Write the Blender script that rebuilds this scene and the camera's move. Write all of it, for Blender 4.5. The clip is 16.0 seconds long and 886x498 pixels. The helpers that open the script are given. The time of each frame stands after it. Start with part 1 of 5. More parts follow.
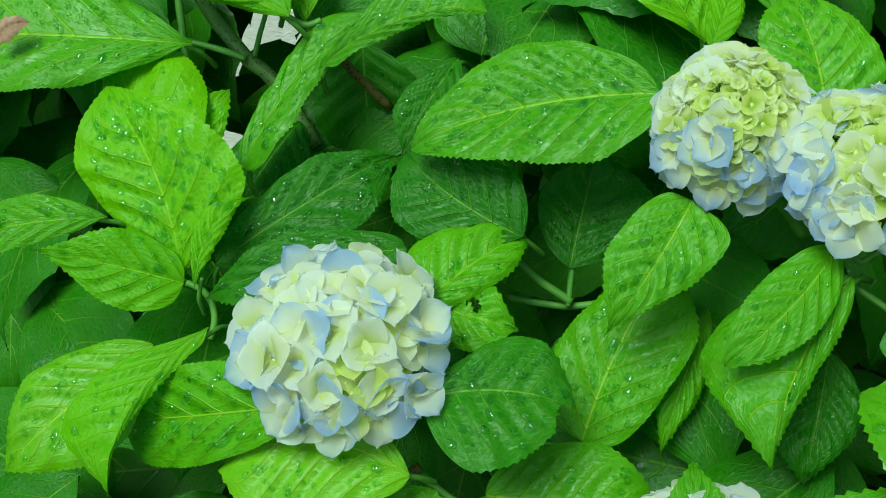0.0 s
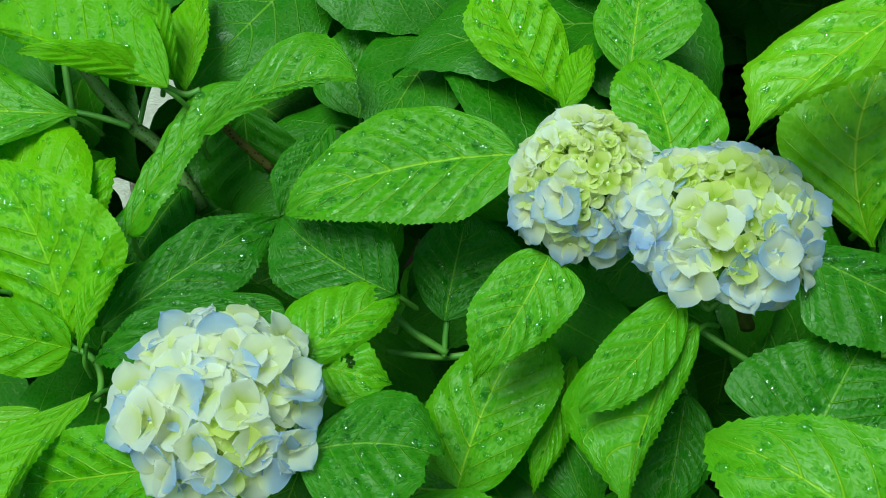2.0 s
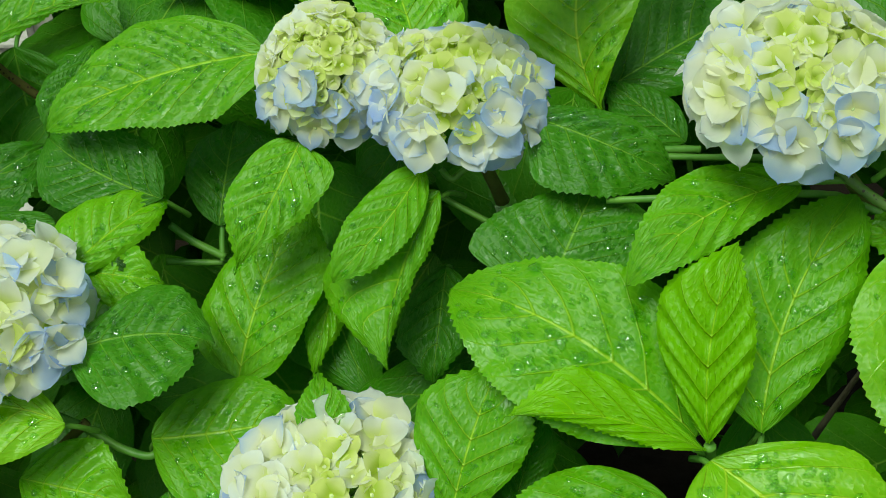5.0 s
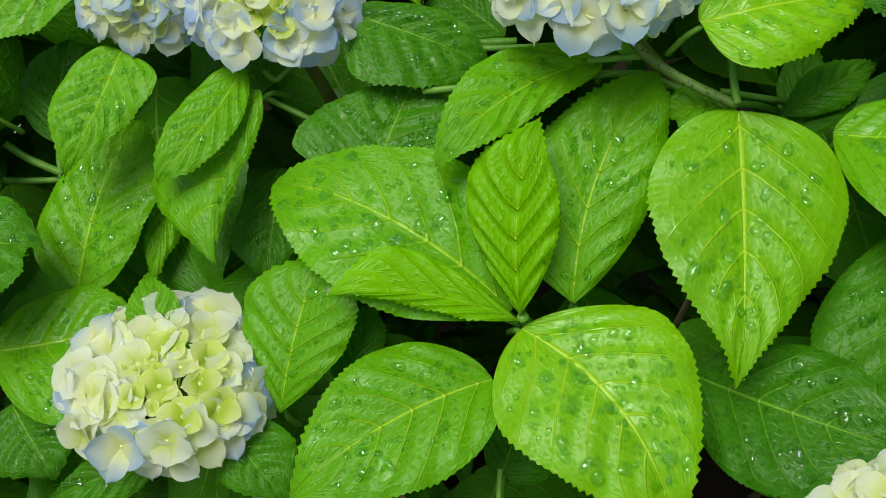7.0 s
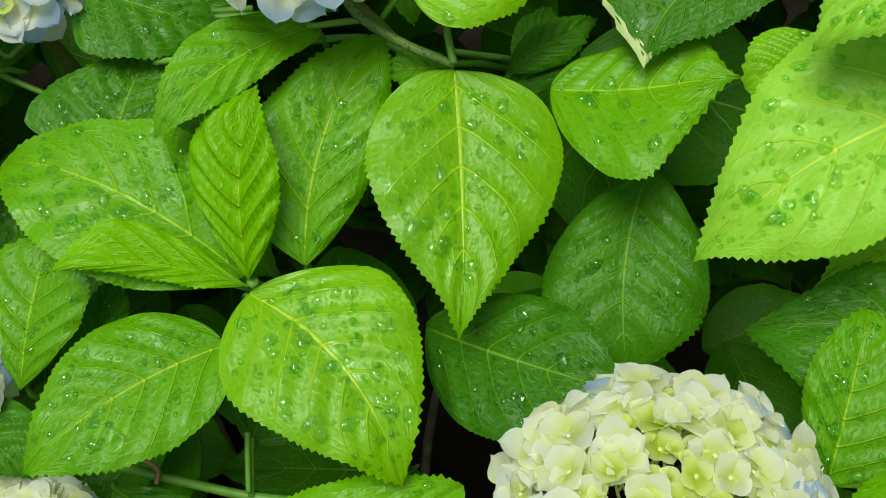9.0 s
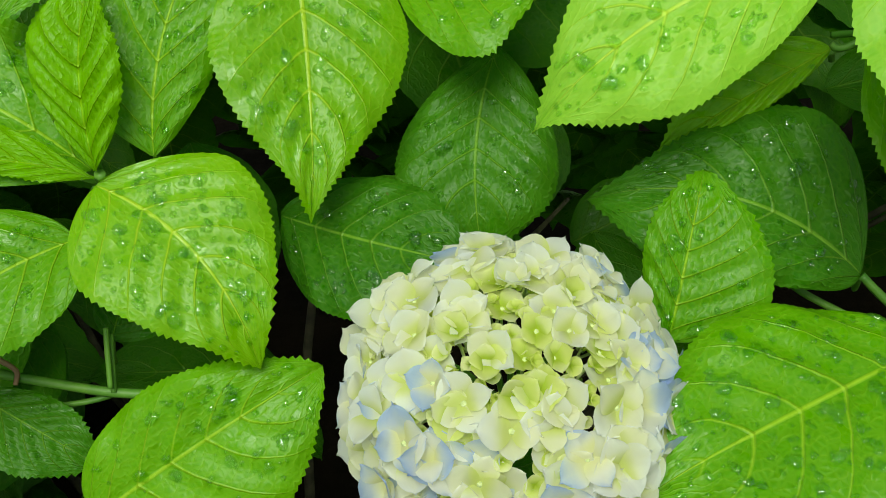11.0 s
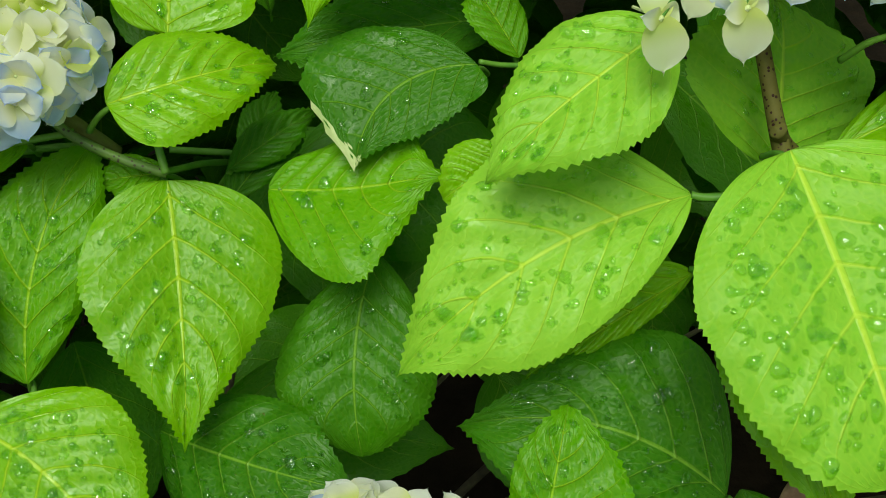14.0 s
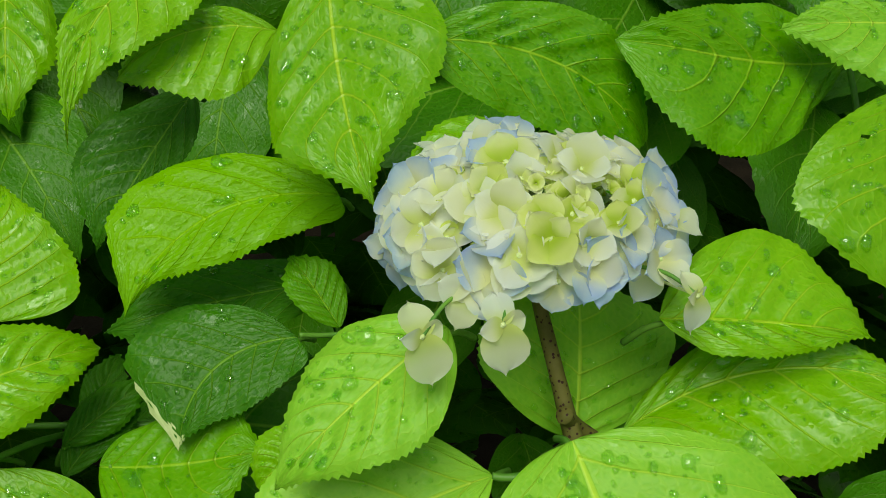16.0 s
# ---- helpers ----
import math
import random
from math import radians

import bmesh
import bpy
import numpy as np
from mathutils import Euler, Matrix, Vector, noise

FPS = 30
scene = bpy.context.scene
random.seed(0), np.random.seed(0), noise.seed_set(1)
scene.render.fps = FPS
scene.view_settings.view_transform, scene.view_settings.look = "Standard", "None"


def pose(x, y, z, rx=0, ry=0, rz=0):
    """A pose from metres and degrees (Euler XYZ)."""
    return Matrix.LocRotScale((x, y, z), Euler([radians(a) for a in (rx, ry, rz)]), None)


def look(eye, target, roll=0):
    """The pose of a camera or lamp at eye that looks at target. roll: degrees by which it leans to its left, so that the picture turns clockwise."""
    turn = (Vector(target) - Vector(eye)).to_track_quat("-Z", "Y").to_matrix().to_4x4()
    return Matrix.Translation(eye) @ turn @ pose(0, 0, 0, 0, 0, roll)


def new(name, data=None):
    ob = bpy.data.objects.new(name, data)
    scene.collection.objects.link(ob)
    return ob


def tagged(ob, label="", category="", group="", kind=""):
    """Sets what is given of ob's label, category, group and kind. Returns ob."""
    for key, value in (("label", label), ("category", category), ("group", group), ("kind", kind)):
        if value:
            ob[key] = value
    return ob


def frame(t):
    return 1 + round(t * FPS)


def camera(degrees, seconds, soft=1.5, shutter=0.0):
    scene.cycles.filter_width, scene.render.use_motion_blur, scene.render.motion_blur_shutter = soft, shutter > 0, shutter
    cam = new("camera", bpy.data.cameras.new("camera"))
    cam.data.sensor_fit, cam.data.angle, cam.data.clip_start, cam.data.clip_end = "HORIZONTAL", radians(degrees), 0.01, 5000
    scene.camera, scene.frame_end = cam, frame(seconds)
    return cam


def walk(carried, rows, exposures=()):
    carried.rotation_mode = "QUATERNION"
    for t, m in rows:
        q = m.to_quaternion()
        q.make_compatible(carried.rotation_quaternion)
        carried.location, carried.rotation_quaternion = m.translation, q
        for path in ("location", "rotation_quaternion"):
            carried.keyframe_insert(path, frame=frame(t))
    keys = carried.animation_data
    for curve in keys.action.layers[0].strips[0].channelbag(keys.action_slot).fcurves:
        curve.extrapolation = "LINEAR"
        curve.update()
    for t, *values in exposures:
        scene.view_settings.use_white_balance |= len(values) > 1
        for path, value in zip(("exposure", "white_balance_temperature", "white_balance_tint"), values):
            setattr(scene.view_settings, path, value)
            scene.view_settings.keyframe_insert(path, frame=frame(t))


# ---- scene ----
cam = camera(39.92, 16.0, soft=0.95)
PATH = [
    (0, (0.1454, -0.3083, 1.2223), (0.0412, 0.0891, 0.9372), 0.75),
    (0.5, (0.1469, -0.3138, 1.2235), (0.0504, 0.0900, 0.9448), 1.28),
    (1, (0.1600, -0.3103, 1.2348), (0.0639, 0.0934, 0.9559), 0.67),
    (1.5, (0.1690, -0.3133, 1.2383), (0.0786, 0.0945, 0.9635), 0.70),
    (2, (0.1817, -0.3163, 1.2469), (0.0989, 0.0945, 0.9741), 0.73),
    (2.5, (0.1932, -0.3181, 1.2470), (0.1167, 0.0952, 0.9761), 0.58),
    (3, (0.2154, -0.3190, 1.2491), (0.1422, 0.0947, 0.9779), 0.16),
    (3.5, (0.2279, -0.3249, 1.2479), (0.1633, 0.0892, 0.9753), 0.07),
    (3.7, (0.2297, -0.3315, 1.2408), (0.1699, 0.0851, 0.9708), 0.04),
    (5.8, (0.2722, -0.3727, 1.2063), (0.2399, 0.0423, 0.9293), -1.74),
    (6, (0.2732, -0.3755, 1.2031), (0.2460, 0.0382, 0.9236), -1.41),
    (6.5, (0.2838, -0.3832, 1.1955), (0.2656, 0.0301, 0.9147), -1.63),
    (7, (0.3080, -0.3917, 1.1899), (0.2964, 0.0204, 0.9069), -1.93),
    (7.5, (0.3262, -0.3952, 1.2002), (0.3263, 0.0139, 0.9128), -1.76),
    (8, (0.3404, -0.3949, 1.2065), (0.3538, 0.0120, 0.9163), -1.35),
    (8.5, (0.3584, -0.3968, 1.2017), (0.3815, 0.0076, 0.9085), -1.32),
    (9, (0.3817, -0.4029, 1.1942), (0.4131, -0.0014, 0.8978), -1.27),
    (9.5, (0.3985, -0.4104, 1.1851), (0.4358, -0.0123, 0.8848), -1.33),
    (10, (0.3985, -0.4196, 1.1751), (0.4480, -0.0251, 0.8718), -0.72),
    (10.2, (0.3950, -0.4211, 1.1774), (0.4511, -0.0318, 0.8687), -0.50),
    (12.3, (0.4183, -0.4229, 1.1840), (0.4956, -0.0493, 0.8608), 0.32),
    (12.5, (0.4223, -0.4189, 1.1912), (0.5009, -0.0455, 0.8681), 0.38),
    (13, (0.4256, -0.4024, 1.2135), (0.5099, -0.0300, 0.8906), 0.90),
    (13.5, (0.4388, -0.3877, 1.2388), (0.5244, -0.0123, 0.9197), 0.81),
    (14, (0.4413, -0.3791, 1.2528), (0.5350, 0.0009, 0.9418), 1.08),
    (14.5, (0.4505, -0.3708, 1.2694), (0.5500, 0.0153, 0.9677), 1.01),
    (15, (0.4627, -0.3675, 1.2803), (0.5663, 0.0266, 0.9906), 0.62),
    (15.5, (0.4824, -0.3674, 1.2963), (0.5917, 0.0328, 1.0173), 0.14),
    (16, (0.5160, -0.3680, 1.3154), (0.6283, 0.0374, 1.0451), -0.76),
]
# exposure in stops, white balance in kelvin and tint
EXPOSURES = [(0.0, 1.06, 5900, -29), (3.5, 1.08, 6080, -28), (6.0, 1.05, 6850, -7), (9.0, 1.05, 7050, -8), (12.5, 0.97, 6980, -8), (14.5, 0.95, 7150, -10), (16.0, 0.78, 7250, -11)]
walk(cam, [(t, look(eye, target, roll)) for t, eye, target, roll in PATH], EXPOSURES)

# ---- light ----
world = bpy.data.worlds.new("overcast_sky")
scene.world = world
world.use_nodes = True
wn = world.node_tree
sky = wn.nodes.new("ShaderNodeTexSky")
sky.sky_type = 'NISHITA'
sky.sun_disc = False
sky.sun_elevation = radians(60)
sky.sun_rotation = radians(200)
sky.dust_density = 1.0
sky.air_density = 1.6
pale = wn.nodes.new("ShaderNodeHueSaturation")
pale.inputs["Saturation"].default_value = 0.35
wn.links.new(sky.outputs[0], pale.inputs["Color"])
back = wn.nodes["Background"]
wn.links.new(pale.outputs[0], back.inputs["Color"])
back.inputs["Strength"].default_value = 0.043

sun_data = bpy.data.lights.new("sun", 'SUN')
sun_data.energy = 1.8
sun_data.angle = radians(32)
sun_data.color = (1.0, 0.97, 0.92)
sun = new("sun", sun_data)
sun.matrix_world = look((-0.4, -1.55, 4.0), (0.35, 0.1, 0.9))

# ---- materials ----
def nodes_of(name):
    m = bpy.data.materials.new(name)
    m.use_nodes = True
    t = m.node_tree
    t.nodes.clear()
    return m, t


def math_node(t, op, a, b=None, c=None, clamp=False):
    n = t.nodes.new("ShaderNodeMath")
    n.operation = op
    n.use_clamp = clamp
    for i, v in enumerate((a, b, c)):
        if v is None:
            continue
        if isinstance(v, (int, float)):
            n.inputs[i].default_value = v
        else:
            t.links.new(v, n.inputs[i])
    return n.outputs[0]


def mix_colour(t, fac, a, b, blend='MIX'):
    n = t.nodes.new("ShaderNodeMix")
    n.data_type = 'RGBA'
    n.blend_type = blend
    for i, v in ((0, fac), (6, a), (7, b)):
        if isinstance(v, (int, float)):
            n.inputs[i].default_value = v
        elif isinstance(v, tuple):
            n.inputs[i].default_value = (*v, 1.0)
        else:
            t.links.new(v, n.inputs[i])
    return n.outputs[2]


def noise_fac(t, vector, scale, detail=3.0, rough=0.55):
    n = t.nodes.new("ShaderNodeTexNoise")
    n.inputs["Scale"].default_value = scale
    n.inputs["Detail"].default_value = detail
    n.inputs["Roughness"].default_value = rough
    t.links.new(vector, n.inputs["Vector"])
    return n.outputs["Fac"]


def ramp(t, fac, lo, hi):
    n = t.nodes.new("ShaderNodeMapRange")
    n.interpolation_type = 'SMOOTHSTEP'
    n.inputs[1].default_value, n.inputs[2].default_value = lo, hi
    t.links.new(fac, n.inputs[0])
    return n.outputs[0]


VEINS, SWEEP = 6.5, 0.30


def leaf_material(name, low, high, vein, through_colour, gloss, thin, shine, relief):
    """A leaf blade: midrib, arched side veins, net veins, blotches and a wet film; UV x runs along it, y across."""
    m, t = nodes_of(name)
    uv = t.nodes.new("ShaderNodeUVMap")
    uv.uv_map = "blade"
    sep = t.nodes.new("ShaderNodeSeparateXYZ")
    t.links.new(uv.outputs[0], sep.inputs[0])
    s, v = sep.outputs[0], sep.outputs[1]
    a = math_node(t, 'ABSOLUTE', math_node(t, 'MULTIPLY_ADD', v, 2.0, -1.0))
    place = t.nodes.new("ShaderNodeTexCoord").outputs["Object"]
    info = t.nodes.new("ShaderNodeObjectInfo").outputs["Random"]
    wobble = noise_fac(t, place, 45.0, 2.0)
    # side veins
    swept = math_node(t, 'MULTIPLY', math_node(t, 'POWER', a, 1.08), SWEEP)
    phase = math_node(t, 'MULTIPLY', math_node(t, 'SUBTRACT', s, swept), VEINS)
    phase = math_node(t, 'ADD', phase, math_node(t, 'MULTIPLY', wobble, 0.22))
    off = math_node(t, 'ABSOLUTE', math_node(t, 'SUBTRACT', math_node(t, 'FRACT', phase), 0.5))
    width = math_node(t, 'MULTIPLY_ADD', a, -0.042, 0.064)
    side = math_node(t, 'SUBTRACT', 1.0, math_node(t, 'DIVIDE', off, width), clamp=True)
    side = math_node(t, 'MULTIPLY', side, math_node(t, 'SUBTRACT', 1.0, math_node(t, 'POWER', a, 3.0), clamp=True))
    side = math_node(t, 'MULTIPLY', side, math_node(t, 'SUBTRACT', 1.0, ramp(t, s, 0.78, 0.93)))
    # midrib
    rib_w = math_node(t, 'MULTIPLY_ADD', s, -0.016, 0.031)
    rib = math_node(t, 'SUBTRACT', 1.0, math_node(t, 'DIVIDE', a, rib_w), clamp=True)
    rib = math_node(t, 'POWER', rib, 0.6)
    # net veins
    vor = t.nodes.new("ShaderNodeTexVoronoi")
    vor.feature = 'DISTANCE_TO_EDGE'
    vor.inputs["Scale"].default_value = 300.0
    t.links.new(place, vor.inputs["Vector"])
    net = ramp(t, vor.outputs["Distance"], 0.0, 0.42)
    # rungs between the side veins
    rung = math_node(t, 'ADD', math_node(t, 'MULTIPLY', a, 9.0), math_node(t, 'MULTIPLY', math_node(t, 'FLOOR', phase), 0.37))
    rung = math_node(t, 'ADD', rung, math_node(t, 'MULTIPLY', noise_fac(t, place, 110.0, 2.0), 2.2))
    rung = math_node(t, 'ABSOLUTE', math_node(t, 'SUBTRACT', math_node(t, 'FRACT', rung), 0.5))
    rung = math_node(t, 'SUBTRACT', 1.0, math_node(t, 'DIVIDE', rung, 0.30), clamp=True)
    rung = math_node(t, 'MULTIPLY', rung, rung)
    # colour
    blotch = noise_fac(t, place, 28.0, 4.0)
    fac = math_node(t, 'ADD', math_node(t, 'MULTIPLY', blotch, 0.9), math_node(t, 'MULTIPLY_ADD', info, 0.5, -0.22), clamp=True)
    colour = mix_colour(t, fac, low, high)
    fine = noise_fac(t, place, 420.0, 2.0)
    colour = mix_colour(t, math_node(t, 'MULTIPLY', fine, 0.25), colour, low)
    colour = mix_colour(t, math_node(t, 'MULTIPLY_ADD', net, -0.10, 0.10), colour, vein)
    colour = mix_colour(t, math_node(t, 'MULTIPLY', side, 0.62), colour, vein)
    colour = mix_colour(t, math_node(t, 'MULTIPLY', rung, 0.10), colour, vein)
    colour = mix_colour(t, math_node(t, 'MULTIPLY', rib, 0.85), colour, vein)
    speck = math_node(t, 'GREATER_THAN', noise_fac(t, place, 300.0, 1.0), 0.83)
    colour = mix_colour(t, math_node(t, 'MULTIPLY', speck, 0.5), colour, (0.10, 0.09, 0.02))
    # thin puddles of rain, darker and glossier than the dry blade
    puddle = ramp(t, noise_fac(t, place, 90.0, 1.5, 0.45), 0.625, 0.66)
    colour = mix_colour(t, math_node(t, 'MULTIPLY', puddle, 0.10), colour, (low[0] * 0.9, 0.5 * (low[1] + high[1]), low[2]))
    # relief
    h = math_node(t, 'MULTIPLY', net, 0.12 * relief)
    h = math_node(t, 'SUBTRACT', h, math_node(t, 'MULTIPLY', rung, 0.13 * relief))
    h = math_node(t, 'SUBTRACT', h, math_node(t, 'MULTIPLY', side, 0.50))
    h = math_node(t, 'SUBTRACT', h, math_node(t, 'MULTIPLY', rib, 0.35))
    h = math_node(t, 'ADD', h, math_node(t, 'MULTIPLY', noise_fac(t, place, 95.0, 2.0), 0.22 * relief))
    bump = t.nodes.new("ShaderNodeBump")
    t.links.new(math_node(t, 'MULTIPLY_ADD', puddle, -0.45, 0.95), bump.inputs["Strength"])
    bump.inputs["Distance"].default_value = 0.0009
    t.links.new(h, bump.inputs["Height"])
    # shader
    film = math_node(t, 'MAXIMUM', ramp(t, noise_fac(t, place, 40.0, 2.0), 0.50, 0.66), puddle)
    p = t.nodes.new("ShaderNodeBsdfPrincipled")
    t.links.new(colour, p.inputs["Base Color"])
    t.links.new(math_node(t, 'SUBTRACT', math_node(t, 'MULTIPLY_ADD', film, -0.06, gloss + 0.04), math_node(t, 'MULTIPLY', puddle, 0.12)), p.inputs["Roughness"])
    p.inputs["Specular IOR Level"].default_value = shine
    t.links.new(bump.outputs[0], p.inputs["Normal"])
    tr_ = t.nodes.new("ShaderNodeBsdfTranslucent")
    t.links.new(mix_colour(t, 0.6, colour, through_colour), tr_.inputs["Color"])
    mixer = t.nodes.new("ShaderNodeMixShader")
    mixer.inputs[0].default_value = thin
    t.links.new(p.outputs[0], mixer.inputs[1])
    t.links.new(tr_.outputs[0], mixer.inputs[2])
    out = t.nodes.new("ShaderNodeOutputMaterial")
    t.links.new(mixer.outputs[0], out.inputs["Surface"])
    return m


YOUNG = leaf_material("young_leaf", (0.112, 0.34, 0.002), (0.225, 0.50, 0.004), (0.32, 0.60, 0.012), (0.28, 0.68, 0.003), 0.42, 0.30, 0.24, 1.50)
# fresh leaf made paler: the sky's sheen is put into the base colour
PALE_SHEEN = leaf_material("sky_sheen_leaf", (0.165, 0.43, 0.022), (0.300, 0.60, 0.050), (0.55, 0.76, 0.07), (0.28, 0.68, 0.006), 0.46, 0.26, 0.34, 0.80)
FRESH = leaf_material("fresh_leaf", (0.105, 0.315, 0.002), (0.215, 0.49, 0.004), (0.46, 0.66, 0.04), (0.24, 0.62, 0.004), 0.36, 0.26, 0.36, 0.90)
MID = leaf_material("grown_leaf", (0.055, 0.22, 0.002), (0.138, 0.385, 0.003), (0.34, 0.56, 0.03), (0.17, 0.56, 0.003), 0.39, 0.22, 0.28, 1.20)
# darkest tone: mature leaves, with the shade on inner leaves put into colour
OLD_AND_SHADED = leaf_material("old_and_shaded_leaf", (0.016, 0.098, 0.002), (0.052, 0.20, 0.003), (0.17, 0.34, 0.03), (0.08, 0.36, 0.004), 0.40, 0.14, 0.20, 1.40)


def sepal_material(name, heart, middle, rim, rim_at):
    """A hydrangea sepal: UV x from the heart of the floret to the rim."""
    m, t = nodes_of(name)
    uv = t.nodes.new("ShaderNodeUVMap")
    uv.uv_map = "blade"
    sep = t.nodes.new("ShaderNodeSeparateXYZ")
    t.links.new(uv.outputs[0], sep.inputs[0])
    s, v = sep.outputs[0], sep.outputs[1]
    a = math_node(t, 'ABSOLUTE', math_node(t, 'MULTIPLY_ADD', v, 2.0, -1.0))
    place = t.nodes.new("ShaderNodeTexCoord").outputs["Object"]
    info = t.nodes.new("ShaderNodeObjectInfo").outputs["Random"]
    reach = math_node(t, 'ADD', math_node(t, 'MULTIPLY', s, 0.95), math_node(t, 'MULTIPLY', a, math_node(t, 'MULTIPLY', s, 0.22)))
    reach = math_node(t, 'ADD', reach, math_node(t, 'MULTIPLY_ADD', info, 0.8, -0.40))
    reach = math_node(t, 'ADD', reach, math_node(t, 'MULTIPLY_ADD', noise_fac(t, place, 3.0), 0.3, -0.15))
    colour = mix_colour(t, ramp(t, s, 0.10, 0.62), heart, middle)
    colour = mix_colour(t, ramp(t, reach, rim_at, rim_at + 0.85), colour, rim)
    veins = math_node(t, 'ABSOLUTE', math_node(t, 'SINE', math_node(t, 'MULTIPLY', v, 26.0)))
    bump = t.nodes.new("ShaderNodeBump")
    bump.inputs["Strength"].default_value = 0.10
    bump.inputs["Distance"].default_value = 0.0003
    t.links.new(veins, bump.inputs["Height"])
    p = t.nodes.new("ShaderNodeBsdfPrincipled")
    t.links.new(colour, p.inputs["Base Color"])
    t.links.new(bump.outputs[0], p.inputs["Normal"])
    p.inputs["Roughness"].default_value = 0.55
    p.inputs["Specular IOR Level"].default_value = 0.3
    tr_ = t.nodes.new("ShaderNodeBsdfTranslucent")
    t.links.new(colour, tr_.inputs["Color"])
    mixer = t.nodes.new("ShaderNodeMixShader")
    mixer.inputs[0].default_value = 0.66
    t.links.new(p.outputs[0], mixer.inputs[1])
    t.links.new(tr_.outputs[0], mixer.inputs[2])
    out = t.nodes.new("ShaderNodeOutputMaterial")
    t.links.new(mixer.outputs[0], out.inputs["Surface"])
    return m


CREAM_BLUE = sepal_material("sepal_cream_blue", (0.88, 0.88, 0.55), (0.92, 0.92, 0.85), (0.48, 0.61, 0.95), 0.32)
CREAM = sepal_material("sepal_cream", (0.74, 0.80, 0.30), (0.91, 0.91, 0.70), (0.90, 0.92, 0.93), 0.34)
LIME = sepal_material("sepal_lime", (0.56, 0.70, 0.08), (0.78, 0.85, 0.28), (0.90, 0.92, 0.62), 0.42)


def plain(name, low, high, scale, rough, bump_by=0.0, spec=0.4, spots=None):
    m, t = nodes_of(name)
    place = t.nodes.new("ShaderNodeTexCoord").outputs["Object"]
    n = noise_fac(t, place, scale, 5.0)
    colour = mix_colour(t, ramp(t, n, 0.3, 0.7), low, high)
    if spots:
        vor = t.nodes.new("ShaderNodeTexVoronoi")
        vor.inputs["Scale"].default_value = 420.0
        t.links.new(place, vor.inputs["Vector"])
        dot = math_node(t, 'LESS_THAN', vor.outputs["Distance"], 0.26)
        colour = mix_colour(t, dot, colour, spots)
    p = t.nodes.new("ShaderNodeBsdfPrincipled")
    t.links.new(colour, p.inputs["Base Color"])
    p.inputs["Roughness"].default_value = rough
    p.inputs["Specular IOR Level"].default_value = spec
    if bump_by:
        bump = t.nodes.new("ShaderNodeBump")
        bump.inputs["Strength"].default_value = 0.6
        bump.inputs["Distance"].default_value = bump_by
        t.links.new(noise_fac(t, place, scale * 3, 5.0), bump.inputs["Height"])
        t.links.new(bump.outputs[0], p.inputs["Normal"])
    out = t.nodes.new("ShaderNodeOutputMaterial")
    t.links.new(p.outputs[0], out.inputs["Surface"])
    return m


GREEN_STEM = plain("green_stem", (0.06, 0.18, 0.02), (0.13, 0.28, 0.035), 60, 0.5, 0.0004)
SPOT_STEM = plain("spotted_stem", (0.075, 0.075, 0.018), (0.12, 0.11, 0.03), 70, 0.6, 0.0004, 0.10, spots=(0.03, 0.014, 0.012))
RED_STEM = plain("reddish_stem", (0.09, 0.09, 0.025), (0.14, 0.17, 0.04), 60, 0.5, 0.0004)
SPECKLED = plain("speckled_green_stem", (0.07, 0.14, 0.03), (0.12, 0.21, 0.04), 60, 0.5, 0.0004, spots=(0.035, 0.03, 0.015))
BARK = plain("bark", (0.05, 0.045, 0.03), (0.12, 0.11, 0.06), 45, 0.8, 0.001)
# near-black base colour puts the shade inside the bush into the soil
SHADED_SOIL = plain("soil", (0.006, 0.005, 0.003), (0.015, 0.011, 0.007), 9, 0.95, 0.02, 0.05)
# sunlight on the paving is put into this near-white base colour
STONE = plain("sunlit_stone", (0.72, 0.69, 0.62), (0.86, 0.84, 0.78), 14, 0.85, 0.003)
MORTAR = plain("mortar", (0.30, 0.29, 0.26), (0.38, 0.36, 0.32), 30, 0.9, 0.002)
DRY = plain("dried_brown", (0.22, 0.12, 0.07), (0.42, 0.26, 0.17), 60, 0.6, 0.0006)
WITHERED = plain("withered_margin", (0.30, 0.40, 0.14), (0.50, 0.54, 0.30), 90, 0.6, 0.0005)
EYE = plain("floret_eye", (0.45, 0.55, 0.20), (0.60, 0.66, 0.40), 300, 0.5)


